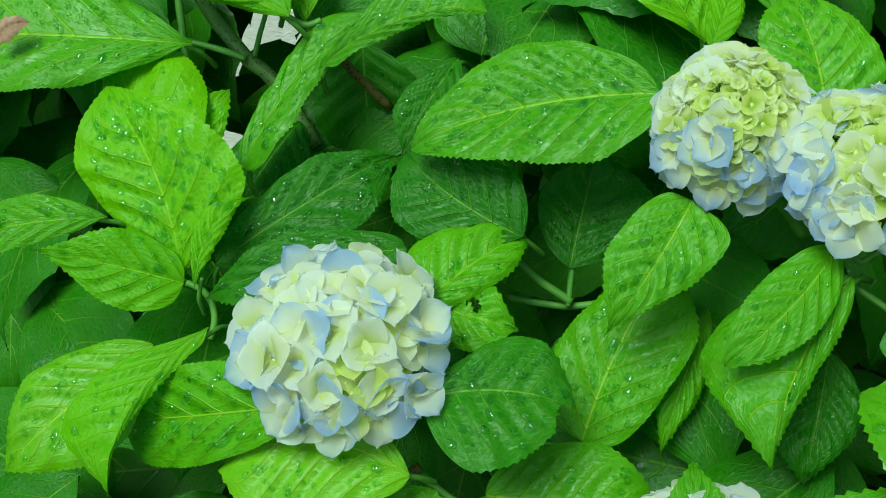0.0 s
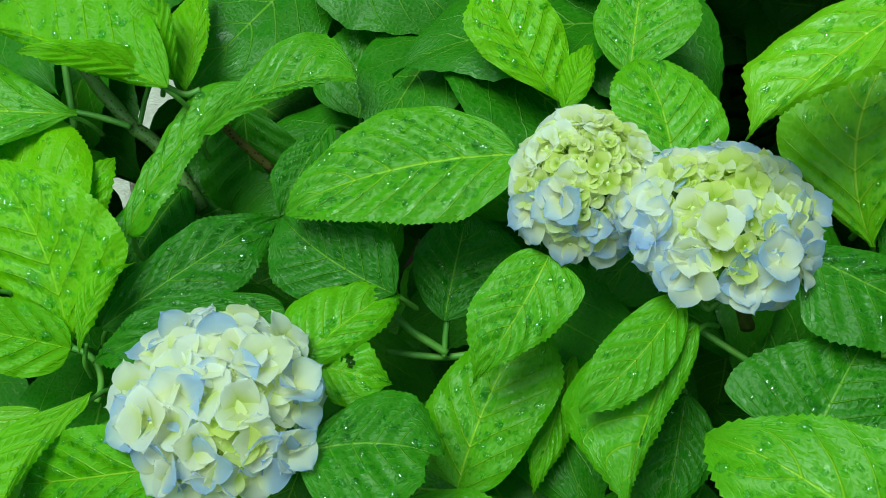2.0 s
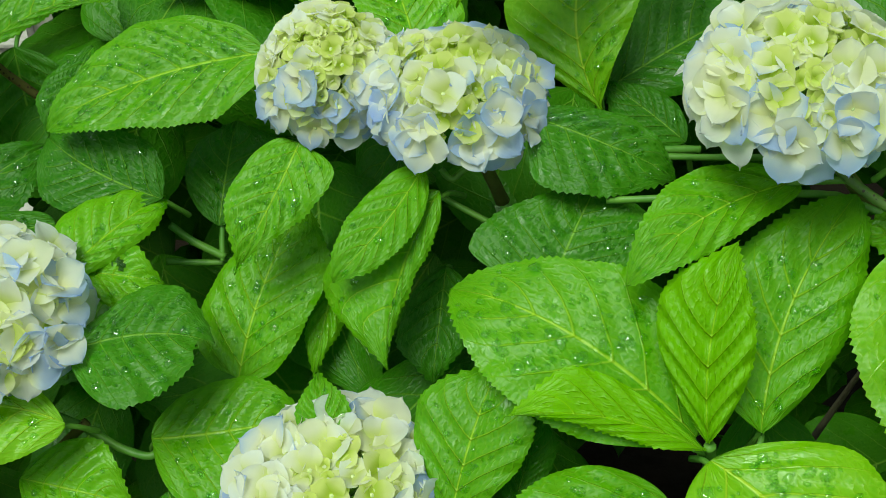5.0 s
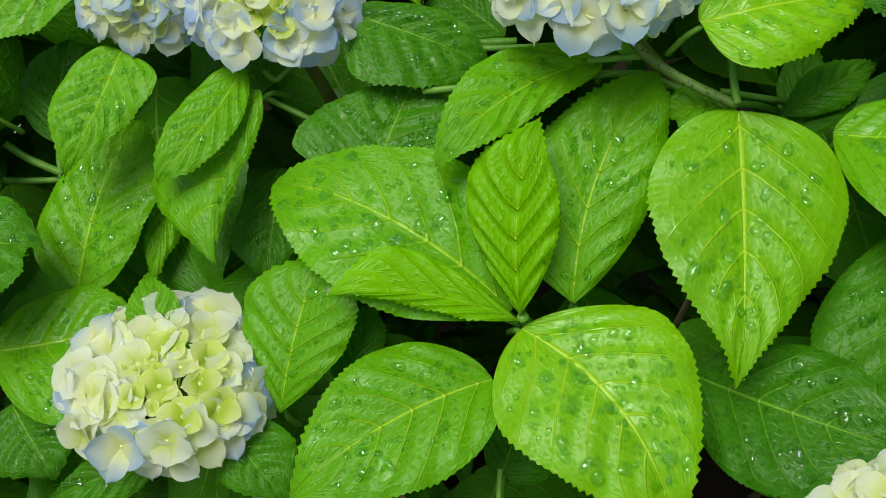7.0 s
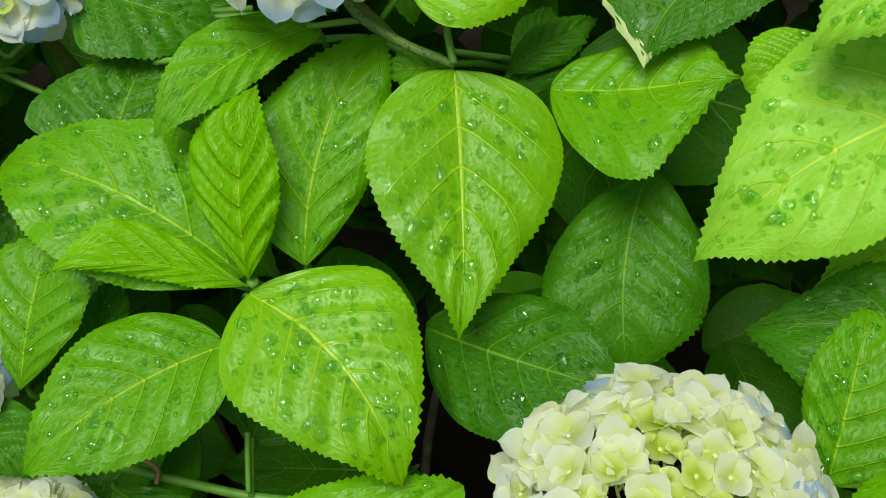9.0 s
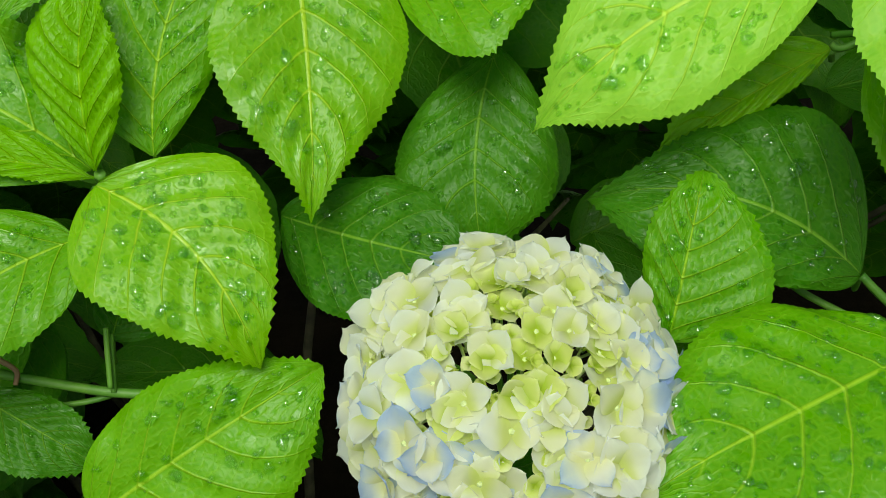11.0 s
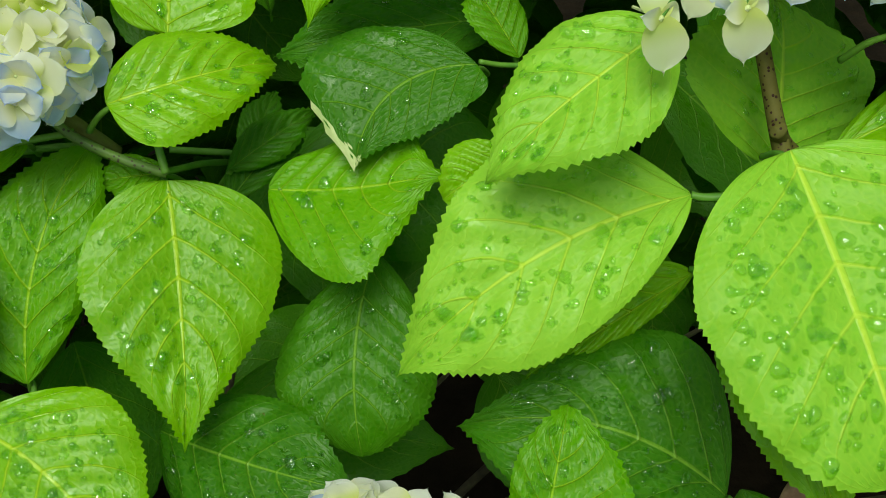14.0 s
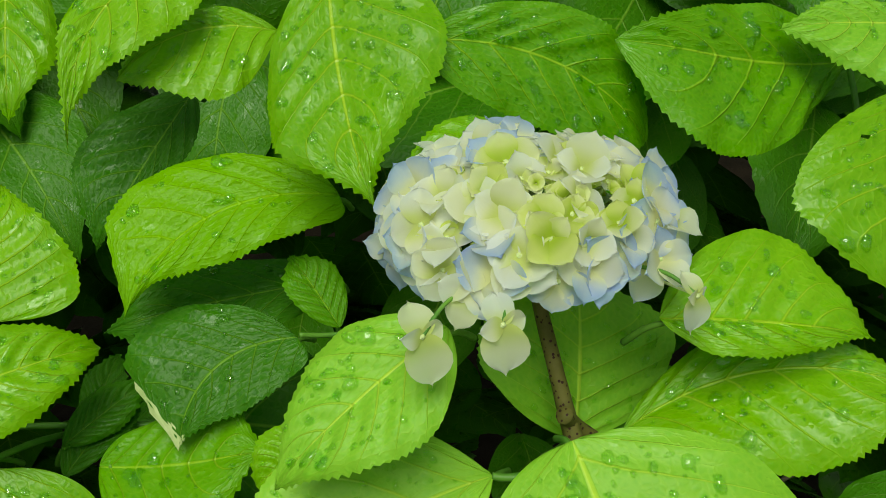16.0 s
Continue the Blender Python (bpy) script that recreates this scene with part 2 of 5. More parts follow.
def water_material():
    m, t = nodes_of("water")
    g = t.nodes.new("ShaderNodeBsdfGlass")
    g.inputs["IOR"].default_value = 1.33
    g.inputs["Roughness"].default_value = 0.0
    tr_ = t.nodes.new("ShaderNodeBsdfTransparent")
    # water is clear; this green tint stands in for refraction and lost sheen
    tr_.inputs["Color"].default_value = (0.86, 1.0, 0.64, 1)
    shine = t.nodes.new("ShaderNodeBsdfGlossy")
    shine.inputs["Roughness"].default_value = 0.05
    facing = t.nodes.new("ShaderNodeLayerWeight")
    facing.inputs["Blend"].default_value = 0.5
    gloss_by = math_node(t, 'MULTIPLY_ADD', math_node(t, 'POWER', facing.outputs["Facing"], 2.4), 0.70, 0.05)
    wet = t.nodes.new("ShaderNodeMixShader")
    t.links.new(gloss_by, wet.inputs[0])
    t.links.new(tr_.outputs[0], wet.inputs[1])
    t.links.new(shine.outputs[0], wet.inputs[2])
    mixer = t.nodes.new("ShaderNodeMixShader")
    mixer.inputs[0].default_value = 0.34
    t.links.new(wet.outputs[0], mixer.inputs[1])
    t.links.new(g.outputs[0], mixer.inputs[2])
    out = t.nodes.new("ShaderNodeOutputMaterial")
    t.links.new(mixer.outputs[0], out.inputs["Surface"])
    return m


WATER = water_material()


# ---- makers ----
def mesh_object(name, verts, faces, material, parent=None, uvs=None, label="", smooth=True, at=None):
    me = bpy.data.meshes.new(name)
    me.from_pydata(verts, [], faces)
    me.materials.append(material)
    if uvs is not None:
        layer = me.uv_layers.new(name="blade")
        idx = np.empty(len(me.loops), dtype=np.int32)
        me.loops.foreach_get("vertex_index", idx)
        layer.data.foreach_set("uv", np.asarray(uvs, dtype=np.float32)[idx].ravel())
    if smooth:
        me.polygons.foreach_set("use_smooth", np.ones(len(me.polygons), dtype=bool))
    me.update()
    ob = new(name, me)
    if parent is not None:
        ob.parent = parent
    if at is not None:
        ob.location = at
    if label:
        ob["label"] = label
    return ob


def grid_faces(rows, cols, first=0):
    i, j = np.meshgrid(np.arange(rows - 1), np.arange(cols - 1), indexing="ij")
    a = first + i * cols + j
    return np.stack([a, a + 1, a + cols + 1, a + cols], -1).reshape(-1, 4).tolist()


def tube(points, radii, sides=9, bumps=()):
    """Vertices and faces of a round stem through points, swept on a smooth curve."""
    pts = [Vector(p) for p in points]
    fine, rad = [], []
    n = len(pts)
    for i in range(n - 1):
        p0, p1, p2, p3 = pts[max(i - 1, 0)], pts[i], pts[i + 1], pts[min(i + 2, n - 1)]
        for k in range(6):
            u = k / 6
            fine.append(0.5 * ((2 * p1) + (p2 - p0) * u + (2 * p0 - 5 * p1 + 4 * p2 - p3) * u * u + (3 * p1 - p0 - 3 * p2 + p3) * u ** 3))
            rad.append(radii[i] + (radii[i + 1] - radii[i]) * u)
    fine.append(pts[-1]), rad.append(radii[-1])
    verts, side = [], Vector((1, 0.2, 0.1))
    for i, p in enumerate(fine):
        along = (fine[min(i + 1, len(fine) - 1)] - fine[max(i - 1, 0)]).normalized()
        side = (side - along * side.dot(along)).normalized()
        up = along.cross(side)
        for k in range(sides):
            q = 2 * math.pi * k / sides
            r = rad[i] * (1 + 0.06 * math.sin(3 * q + i))
            verts.append(p + r * (math.cos(q) * side + math.sin(q) * up))
    faces = []
    for i in range(len(fine) - 1):
        for k in range(sides):
            a, b = i * sides + k, i * sides + (k + 1) % sides
            faces.append((a, b, b + sides, a + sides))
    faces.append(tuple(range(sides))[::-1])
    faces.append(tuple(range(len(verts) - sides, len(verts))))
    return verts, faces


def stem(name, points, radii, material, parent, label=""):
    verts, faces = tube(points, radii)
    return mesh_object(name, [tuple(v) for v in verts], faces, material, parent, label=label)


def leaf_shape(base, tip, normal, wl, wr, peak, bend, arch, fold, quilt, seed, rows, half, teeth, taper=1.3, saws=1.0, full=0.6, wild=1.0):
    """Vertices (rows x cols), uvs and the frame of one blade."""
    rng = np.random.default_rng(seed)
    B, T, N = (np.array(v, float) for v in (base, tip, normal))
    length = np.linalg.norm(T - B)
    X = (T - B) / length
    N = N - X * (N @ X)
    N /= np.linalg.norm(N)
    Y = np.cross(N, X)
    s = np.linspace(0, 1, rows)[:, None]
    u = np.linspace(-1, 1, 2 * half + 1)[None, :]
    a = np.abs(u)
    peak = np.where(u > 0, peak[0], peak[1])
    rise = np.sin(np.pi / 2 * np.clip(s / peak, 0, 1)) ** full
    fall = np.cos(np.pi / 2 * np.clip((s - peak) / (1 - peak), 0, 1))
    prof = np.where(s < peak, rise, fall ** taper)
    prof = np.maximum(prof, 0.05 * np.clip((1 - s) / 0.14, 0, 1) ** 0.6)
    width = np.where(u > 0, wl, wr) * prof
    ph = rng.uniform(0, 6.28, 8)
    # uneven saw teeth on the rim, leaning towards the tip
    saw = (s * teeth + ph[0] + wild * 0.35 * np.sin(11 * s + ph[7])) % 1.0
    tooth = (1 - saw) ** 1.2 * np.clip((s - 0.12) / 0.1, 0, 1) * np.clip((1.0 - s) / 0.06, 0, 1)
    tooth = tooth * (1 + wild * 0.35 * np.sin(23 * s + ph[5] + np.sign(u)))
    rim = np.clip((a - 0.88) / 0.12, 0, 1)
    reach = width * a * (1 + wild * 0.015 * np.sin(9 * s + ph[1]) * a) + rim * (tooth - 0.4) * 0.0009 * saws
    x = s * length + rim * tooth * 0.0015 * saws + 0.0 * u
    x = x + 0.025 * length * a ** 1.5 * np.sin(np.pi * s)
    y = np.sign(u) * reach + 4 * bend * length * s * (1 - s)
    mean = 0.5 * (wl + wr)
    z = arch * length * 4 * s * (1 - s) * 0.9 + 0.0 * u
    z = z + fold * reach - 0.55 * fold * reach ** 2 / max(mean, 1e-4) * 1.3
    z = z - 0.06 * length * np.clip((s - 0.75) / 0.25, 0, 1) ** 2
    z = z + wild * length * (0.012 * np.sin(8 * s + ph[2]) * np.sign(u) + 0.008 * np.sin(14 * s + ph[3]) + 0.008 * np.sin(29 * s + ph[4]) * np.sign(u)) * a ** 2
    z = z - 0.035 * length * np.sin(np.pi * s) * np.clip((a - 0.72) / 0.28, 0, 1) ** 2 * (0.4 + 0.6 * np.sin(ph[6]))
    phase = (s - SWEEP * a ** 1.08) * VEINS
    puff = np.abs(np.cos(np.pi * phase))
    z = z + quilt * 0.0022 * (1 - puff ** 3) * np.sin(np.pi * np.clip(a * 1.02, 0, 1)) ** 0.6 * np.sin(np.pi * np.clip(s * 1.02, 0, 1)) ** 0.5
    z = z - 0.0005 * np.exp(-(a / 0.06) ** 2)
    z = z - rim * tooth * 0.0008
    verts = B + x[..., None] * X + y[..., None] * Y + z[..., None] * N
    uvs = np.stack([s + 0 * u, 0.5 + 0.5 * u + 0 * s], -1)
    return verts, uvs, (X, Y, N)


LEAVES = [0]


def drops(parent, verts, count, seed, rel):
    """Beads and smears of rain on a blade, one joined mesh."""
    rng = np.random.default_rng(seed)
    rows, cols = verts.shape[:2]
    out_v, out_f = [], []
    widest = np.linalg.norm(verts[:, -1] - verts[:, 0], axis=1).max()
    for k in range(int(count * 1.5)):
        fi, fj = rng.uniform(0.08, 0.94) * (rows - 2), rng.uniform(0.09, 0.91) * (cols - 2)
        i, j = int(fi), int(fj)
        if abs(fj - (cols - 1) / 2) < 0.5:
            continue
        if np.linalg.norm(verts[i, -1] - verts[i, 0]) < rng.uniform(0, 1) * widest:
            continue
        di, dj = fi - i, fj - j
        p = (verts[i, j] * (1 - di) + verts[i + 1, j] * di) * (1 - dj) + (verts[i, j + 1] * (1 - di) + verts[i + 1, j + 1] * di) * dj
        e1, e2 = verts[i + 1, j] - verts[i, j], verts[i, j + 1] - verts[i, j]
        n = np.cross(e1, e2)
        ln = np.linalg.norm(n)
        if ln < 1e-9:
            continue
        n = n / ln
        if n[2] < 0 and n[1] > 0:
            n = -n
        down = np.array((0, 0, -1.0)) - n * (-n[2])
        down = down / (np.linalg.norm(down) + 1e-6)
        across = np.cross(n, down)
        r = rel * min(0.0034, 0.00072 * math.exp(abs(rng.normal(0, 0.95))))
        long = rng.uniform(0.9, 1.5) if r < 0.0016 else rng.uniform(0.45, 1.3)
        turn = rng.uniform(-0.7, 0.7)
        d2, a2 = math.cos(turn) * down + math.sin(turn) * across, math.cos(turn) * across - math.sin(turn) * down
        high = r * rng.uniform(0.52, 0.70) * (1 if r < 0.0018 else 0.75)
        ph, first, seg = rng.uniform(0, 6.28, 3), len(out_v), 11
        for ring, (rr, hh) in enumerate(((1.0, -0.08), (0.93, 0.34), (0.68, 0.74), (0.34, 0.95))):
            for q in range(seg):
                w = 2 * math.pi * q / seg
                k2 = 1 + (0.14 * math.sin(2 * w + ph[0]) + 0.10 * math.sin(3 * w + ph[1])) * min(1.0, r / 0.0014)
                out_v.append(tuple(p + r * rr * k2 * (long * math.cos(w) * d2 + math.sin(w) * a2) + n * high * hh))
        out_v.append(tuple(p + n * high))
        for ring in range(3):
            for q in range(seg):
                b = first + ring * seg
                out_f.append((b + q, b + (q + 1) % seg, b + seg + (q + 1) % seg, b + seg + q))
        for q in range(seg):
            out_f.append((first + 3 * seg + q, first + 3 * seg + (q + 1) % seg, len(out_v) - 1))
    if out_v:
        ob = mesh_object("rain_water", out_v, out_f, WATER, parent, label="clear rain drops on the leaf")
        tagged(ob, kind="stuff")


def leaf(shoot, base, tip, normal, wl, wr, peak=(0.42, 0.42), bend=0.0, arch=0.05, fold=0.12, wet=1.0, mat=None, quilt=1.0, size=1.0, label="", name="leaf", foot=None, holes=(), taper=1.3, dry=0.0, full=0.6):
    """One hydrangea leaf with its petiole and the rain on it, part of a shoot."""
    LEAVES[0] += 1
    seed = LEAVES[0]
    length = (Vector(tip) - Vector(base)).length
    teeth = max(12, int(length / 0.0032))
    rows = min(4 * teeth + 1, 165)
    verts, uvs, (X, Y, N) = leaf_shape(base, tip, normal, wl, wr, peak, bend, arch, fold, quilt, seed, rows, 9, teeth, taper, size ** 0.6, full)
    cols = verts.shape[1]
    rel = verts - np.array(base)
    faces = grid_faces(rows, cols)
    if holes:
        flat = uvs.reshape(-1, 2)
        wild = np.random.default_rng(seed)
        kept = []
        for f in faces:
            c = flat[list(f)].mean(0)
            if all(((c[0] - hs) / rs) ** 2 + ((c[1] - hv) / rv) ** 2 > wild.uniform(0.7, 1.3) for hs, hv, rs, rv in holes):
                kept.append(f)
        faces = kept
    ob = mesh_object(name, rel.reshape(-1, 3).tolist(), faces, mat or MID, shoot, uvs.reshape(-1, 2), label, at=base)
    if dry:
        ob.data.materials.append(WITHERED)
        wild = np.random.default_rng(seed + 9)
        flat = uvs.reshape(-1, 2)
        for f in ob.data.polygons:
            c = flat[list(f.vertices)].mean(0)
            if c[0] > 1 - dry + 0.30 * (1 - abs(2 * c[1] - 1)) * dry + wild.normal(0, 0.015):
                f.material_index = 1
    # petiole, running back from the blade
    back = np.array(foot) - np.array(base) if foot else -X * 0.007 - N * 0.026
    mids = [(0.006 * X - 0.0006 * N), (0.35 * back - 0.0012 * N), back]
    v, f = tube([tuple(p) for p in mids], [0.0011, 0.0014, 0.0016], 7)
    mesh_object("petiole", [tuple(p) for p in v], f, GREEN_STEM, ob)
    area = length * (wl + wr)
    count = int(wet * 10500 * area / size ** 1.5)
    if count > 2:
        drops(ob, rel, min(count, 260), seed + 500, size ** 0.4)
    return ob


# ---- flower heads ----
def sepal_mesh(name, length, width, cup, twist, material, seed, point=0.13):
    rng = np.random.default_rng(seed)
    rows, half = 10, 4
    s = (0.5 - 0.5 * np.cos(np.pi * np.linspace(0.08, 1, rows)))[:, None]
    s = (s - s[0]) / (1 - s[0])
    u = np.linspace(-1, 1, 2 * half + 1)[None, :]
    prof = np.clip(np.sin(np.pi * (0.06 + 0.94 * s ** 0.95)), 0, 1) ** 0.58
    wave = 1 + 0.05 * np.sin(4 * s + rng.uniform(0, 6)) * np.sign(u)
    y = u * prof * width * 0.54 * wave
    x = s * length + point * length * (1 - np.abs(u)) ** 1.6 * s ** 4 - 0.04 * length * (1 - u ** 2) * s * (point < 0.1)
    z = cup * length * (1.1 * s - s ** 2) + (0.16 + 0.25 * cup) * width * (u * prof) ** 2 * s + 0.035 * length * np.sin(3.2 * s * u + rng.uniform(0, 6)) * s - 0.05 * length * np.exp(-(u / 0.25) ** 2) * s * (1 - s) + twist * y * s
    verts = np.stack([x + 0 * u, y, z], -1).reshape(-1, 3)
    uvs = np.stack([s + 0 * u, 0.5 + 0.5 * u + 0 * s], -1).reshape(-1, 2)
    me = bpy.data.meshes.new(name)
    me.from_pydata(verts.tolist(), [], grid_faces(rows, 2 * half + 1))
    me.materials.append(material)
    layer = me.uv_layers.new(name="blade")
    idx = np.empty(len(me.loops), dtype=np.int32)
    me.loops.foreach_get("vertex_index", idx)
    layer.data.foreach_set("uv", uvs.astype(np.float32)[idx].ravel())
    me.polygons.foreach_set("use_smooth", np.ones(len(me.polygons), dtype=bool))
    return me


SEPALS = {}
for kind_name, kind_mat in (("blue", CREAM_BLUE), ("cream", CREAM), ("lime", LIME)):
    SEPALS[kind_name] = [sepal_mesh("sepal", 1.0, w, c, tw, kind_mat, 40 + i)
                         for i, (w, c, tw) in enumerate(((1.08, 0.14, 0.06), (1.0, 0.24, -0.08), (1.15, 0.06, 0.04), (0.96, 0.32, 0.10), (1.05, -0.06, -0.06)))]


def eye_mesh():
    bm = bmesh.new()
    bmesh.ops.create_icosphere(bm, subdivisions=1, radius=0.0013)
    for v in bm.verts:
        v.co.z *= 0.8
    # the thread-like stalk behind
    stalk = bmesh.ops.create_cone(bm, segments=5, radius1=0.0006, radius2=0.0006, depth=0.02, cap_ends=True)
    bmesh.ops.translate(bm, verts=stalk["verts"], vec=(0, 0, -0.0105))
    me = bpy.data.meshes.new("floret")
    bm.to_mesh(me)
    bm.free()
    me.materials.append(EYE)
    return me


def bud_mesh(cup, open_by, material):
    """A young floret, its four sepals still half closed, in one mesh."""
    base = sepal_mesh("bud", 1.0, 1.30, cup, 0.0, material, 77, 0.03)
    rows = [v.co.copy() for v in base.vertices]
    uv = [tuple(base.uv_layers[0].data[i].uv) for i in range(len(base.loops))]
    polys = [tuple(p.vertices) for p in base.polygons]
    verts, faces, uvs = [], [], {}
    for k in range(4):
        turn = Matrix.Rotation(k * math.pi / 2, 4, 'Z') @ Matrix.Rotation(-open_by, 4, 'Y')
        first = len(verts)
        verts += [tuple(turn @ v) for v in rows]
        faces += [tuple(first + i for i in p) for p in polys]
    me = bpy.data.meshes.new("bud")
    me.from_pydata(verts, [], faces)
    me.materials.append(material)
    layer = me.uv_layers.new(name="blade")
    for i, d in enumerate(layer.data):
        d.uv = uv[i % len(uv)]
    me.polygons.foreach_set("use_smooth", np.ones(len(me.polygons), dtype=bool))
    return me


EYE_MESH = eye_mesh()
BUDS = [bud_mesh(0.40, 0.45, LIME), bud_mesh(0.50, 0.70, LIME), bud_mesh(0.30, 0.60, LIME), bud_mesh(0.55, 0.95, LIME)]


def flower_head(centre, radius, height, axis, count, big, small, young, young_reach, blue, label, seed, foot, stalk_mat=None, low=-0.30, hanging=()):
    """A mophead: florets over a dome, the youngest and smallest round the direction young, each with four sepals."""
    rng = np.random.default_rng(seed)
    head = new("hydrangea_flower_head")
    head.location = centre
    tagged(head, label, "flower", "flower heads of the bush")
    up = Vector(axis).normalized()
    turn = up.to_track_quat('Z', 'Y').to_matrix()
    yd = Vector(young).normalized()
    golden = math.pi * (3 - math.sqrt(5))
    # the youngest florets, deep between the open ones
    inner = int(count * 1.8)
    for k in range(inner):
        z = 1 - (k + 0.5) / inner * 1.05
        rr = math.sqrt(max(0.0, 1 - z * z))
        ang = k * golden + 1 + rng.normal(0, 0.15)
        d = turn @ Vector((rr * math.cos(ang) * radius, rr * math.sin(ang) * radius, z * height)) * rng.uniform(0.80, 0.93)
        face = (d.normalized() + Vector((0, -0.3, 0.3)) + Vector(rng.normal(0, 0.22, 3))).normalized()
        w = rng.uniform(0.0034, 0.0056)
        ob = new("bud_floret", BUDS[int(rng.integers(0, 4))])
        ob.parent = head
        ob.matrix_basis = Matrix.Translation(d) @ face.to_track_quat('Z', 'Y').to_matrix().to_4x4() @ Matrix.Rotation(rng.uniform(0, 1.57), 4, 'Z') @ Matrix.Diagonal((w, w * rng.uniform(0.85, 1.1), w, 1))
    for k in range(count):
        z = 1 - (k + 0.5) / count * (1 - low)
        ang = k * golden + rng.normal(0, 0.16)
        z = min(0.999, max(-0.95, z + rng.normal(0, 0.04)))
        rr = math.sqrt(1 - z * z)
        d = turn @ Vector((rr * math.cos(ang), rr * math.sin(ang), z))
        flat = turn @ Vector((rr * math.cos(ang) * radius, rr * math.sin(ang) * radius, z * height))
        nearness = d.angle(yd) / young_reach
        grown = min(1.0, max(0.0, nearness - 0.14 + rng.normal(0, 0.26)))
        size = small + (big - small) * grown
        place = flat * (1 + max(-0.09, min(0.055, rng.normal(0, 0.05)))) * (1 - 0.05 * (1 - grown)) * 0.97
        slope_out = turn @ Vector((rr * math.cos(ang) / radius, rr * math.sin(ang) / radius, z / height))
        face = (0.45 * d + 0.40 * slope_out.normalized() + Vector((0, -0.34, 0.34)) + Vector(rng.normal(0, 0.17, 3))).normalized()
        rot = face.to_track_quat('Z', 'Y').to_matrix().to_4x4() @ Matrix.Rotation(rng.uniform(0, 1.57), 4, 'Z')
        m = Matrix.Translation(place) @ rot
        if grown < 0.10 and small < 0.010:
            w = size * rng.uniform(0.38, 0.58)
            ob = new("bud_floret", BUDS[int(rng.integers(0, 4))])
            ob.parent, ob.matrix_basis = head, m @ Matrix.Diagonal((w, w, w, 1))
            continue
        ob = new("floret", EYE_MESH)
        ob.parent, ob.matrix_basis = head, m
        tint = "blue" if rng.random() < blue * grown ** 2 * (0.45 + 0.9 * max(0.0, 0.75 - d.z - 0.3 * d.y)) else ("cream" if rng.random() < 0.15 + 0.95 * grown else "lime")
        closed = (rng.uniform(-0.05, 0.26) if rng.random() < 0.75 else rng.uniform(0.26, 0.60)) + 0.30 * (1 - grown)
        for q in range(4):
            sp = new("sepal", SEPALS[tint][int(rng.integers(0, 5))])
            ln = size * 0.54 * rng.uniform(0.84, 1.14)
            sp.parent = ob
            sp.matrix_basis = (Matrix.Rotation(q * math.pi / 2 + rng.normal(0, 0.10), 4, 'Z') @ Matrix.Rotation(-closed + rng.normal(0, 0.12), 4, 'Y')
                               @ Matrix.Translation((0.0006, 0, 0.0003 * (q % 2))) @ Matrix.Diagonal((ln, ln * rng.uniform(0.92, 1.1), ln, 1)))
    # single florets that hang below the rim on their own thread
    for place, face, size, turned in hanging:
        ob = new("floret", EYE_MESH)
        ob.parent = head
        ob.matrix_basis = Matrix.Translation(Vector(place) - Vector(centre)) @ Vector(face).to_track_quat('Z', 'X').to_matrix().to_4x4() @ Matrix.Rotation(turned + math.pi, 4, 'Z')
        for q in range(4):
            sp = new("sepal", SEPALS["cream"][int(rng.integers(0, 3))])
            ln = size * (1.0, 0.55, 0.75, 0.5)[q]
            sp.parent = ob
            sp.matrix_basis = Matrix.Rotation(q * math.pi / 2 + rng.normal(0, 0.1), 4, 'Z') @ Matrix.Rotation((0.1, 0.5, 0.9, -0.3)[q], 4, 'Y') @ Matrix.Diagonal((ln, ln * 0.8, ln, 1))
        top = (Vector(place) - Vector(centre)) * 0.55
        stem("pedicel", [tuple(top), tuple(top.lerp(ob.location, 0.6) + Vector((0, 0, 0.004))), tuple(ob.location)], [0.0009, 0.0008, 0.0008], GREEN_STEM, head)
    # the green branching heart under the florets
    hub_v, hub_f = [], []
    for i in range(14):
        ang = i * golden
        e = turn @ Vector((math.cos(ang) * radius * 0.62 * math.sqrt((i + 1) / 14), math.sin(ang) * radius * 0.62 * math.sqrt((i + 1) / 14), height * 0.35))
        v, f = tube([tuple(turn @ Vector((0, 0, -height * 0.55))), tuple(e * 0.55), tuple(e)], [0.0018, 0.0013, 0.0009], 5)
        first = len(hub_v)
        hub_v += [tuple(p) for p in v]
        hub_f += [tuple(first + q for q in p) for p in f]
    mesh_object("flower_base", hub_v, hub_f, GREEN_STEM, head)
    bottom = turn @ Vector((0, 0, -height * 0.5))
    rel = Vector(foot) - Vector(centre)
    side = rel.lerp(bottom, 0.5) + Vector((0, 0.004, 0))
    stem("stalk", [tuple(bottom), tuple(side), tuple(rel)], [0.0026, 0.0032, 0.0040], stalk_mat or GREEN_STEM, head)
    return head


# ---- ground and what stands behind ----
gv, gf = [], []
steps = [-400, -60, -12, -4, -2, -1, -0.5, 0, 0.5, 1, 1.5, 2, 4, 8, 14, 60, 400]
for yy in steps:
    for xx in steps:
        gv.append((xx, yy, 0.02 * math.sin(3.1 * xx) * math.cos(2.3 * yy) if abs(xx) < 3 and abs(yy) < 3 else 0.0))
ground = mesh_object("ground", gv, grid_faces(len(steps), len(steps)), SHADED_SOIL)
tagged(ground, "bare garden soil under the bush, coloured near-black for shade", "ground", kind="structure")


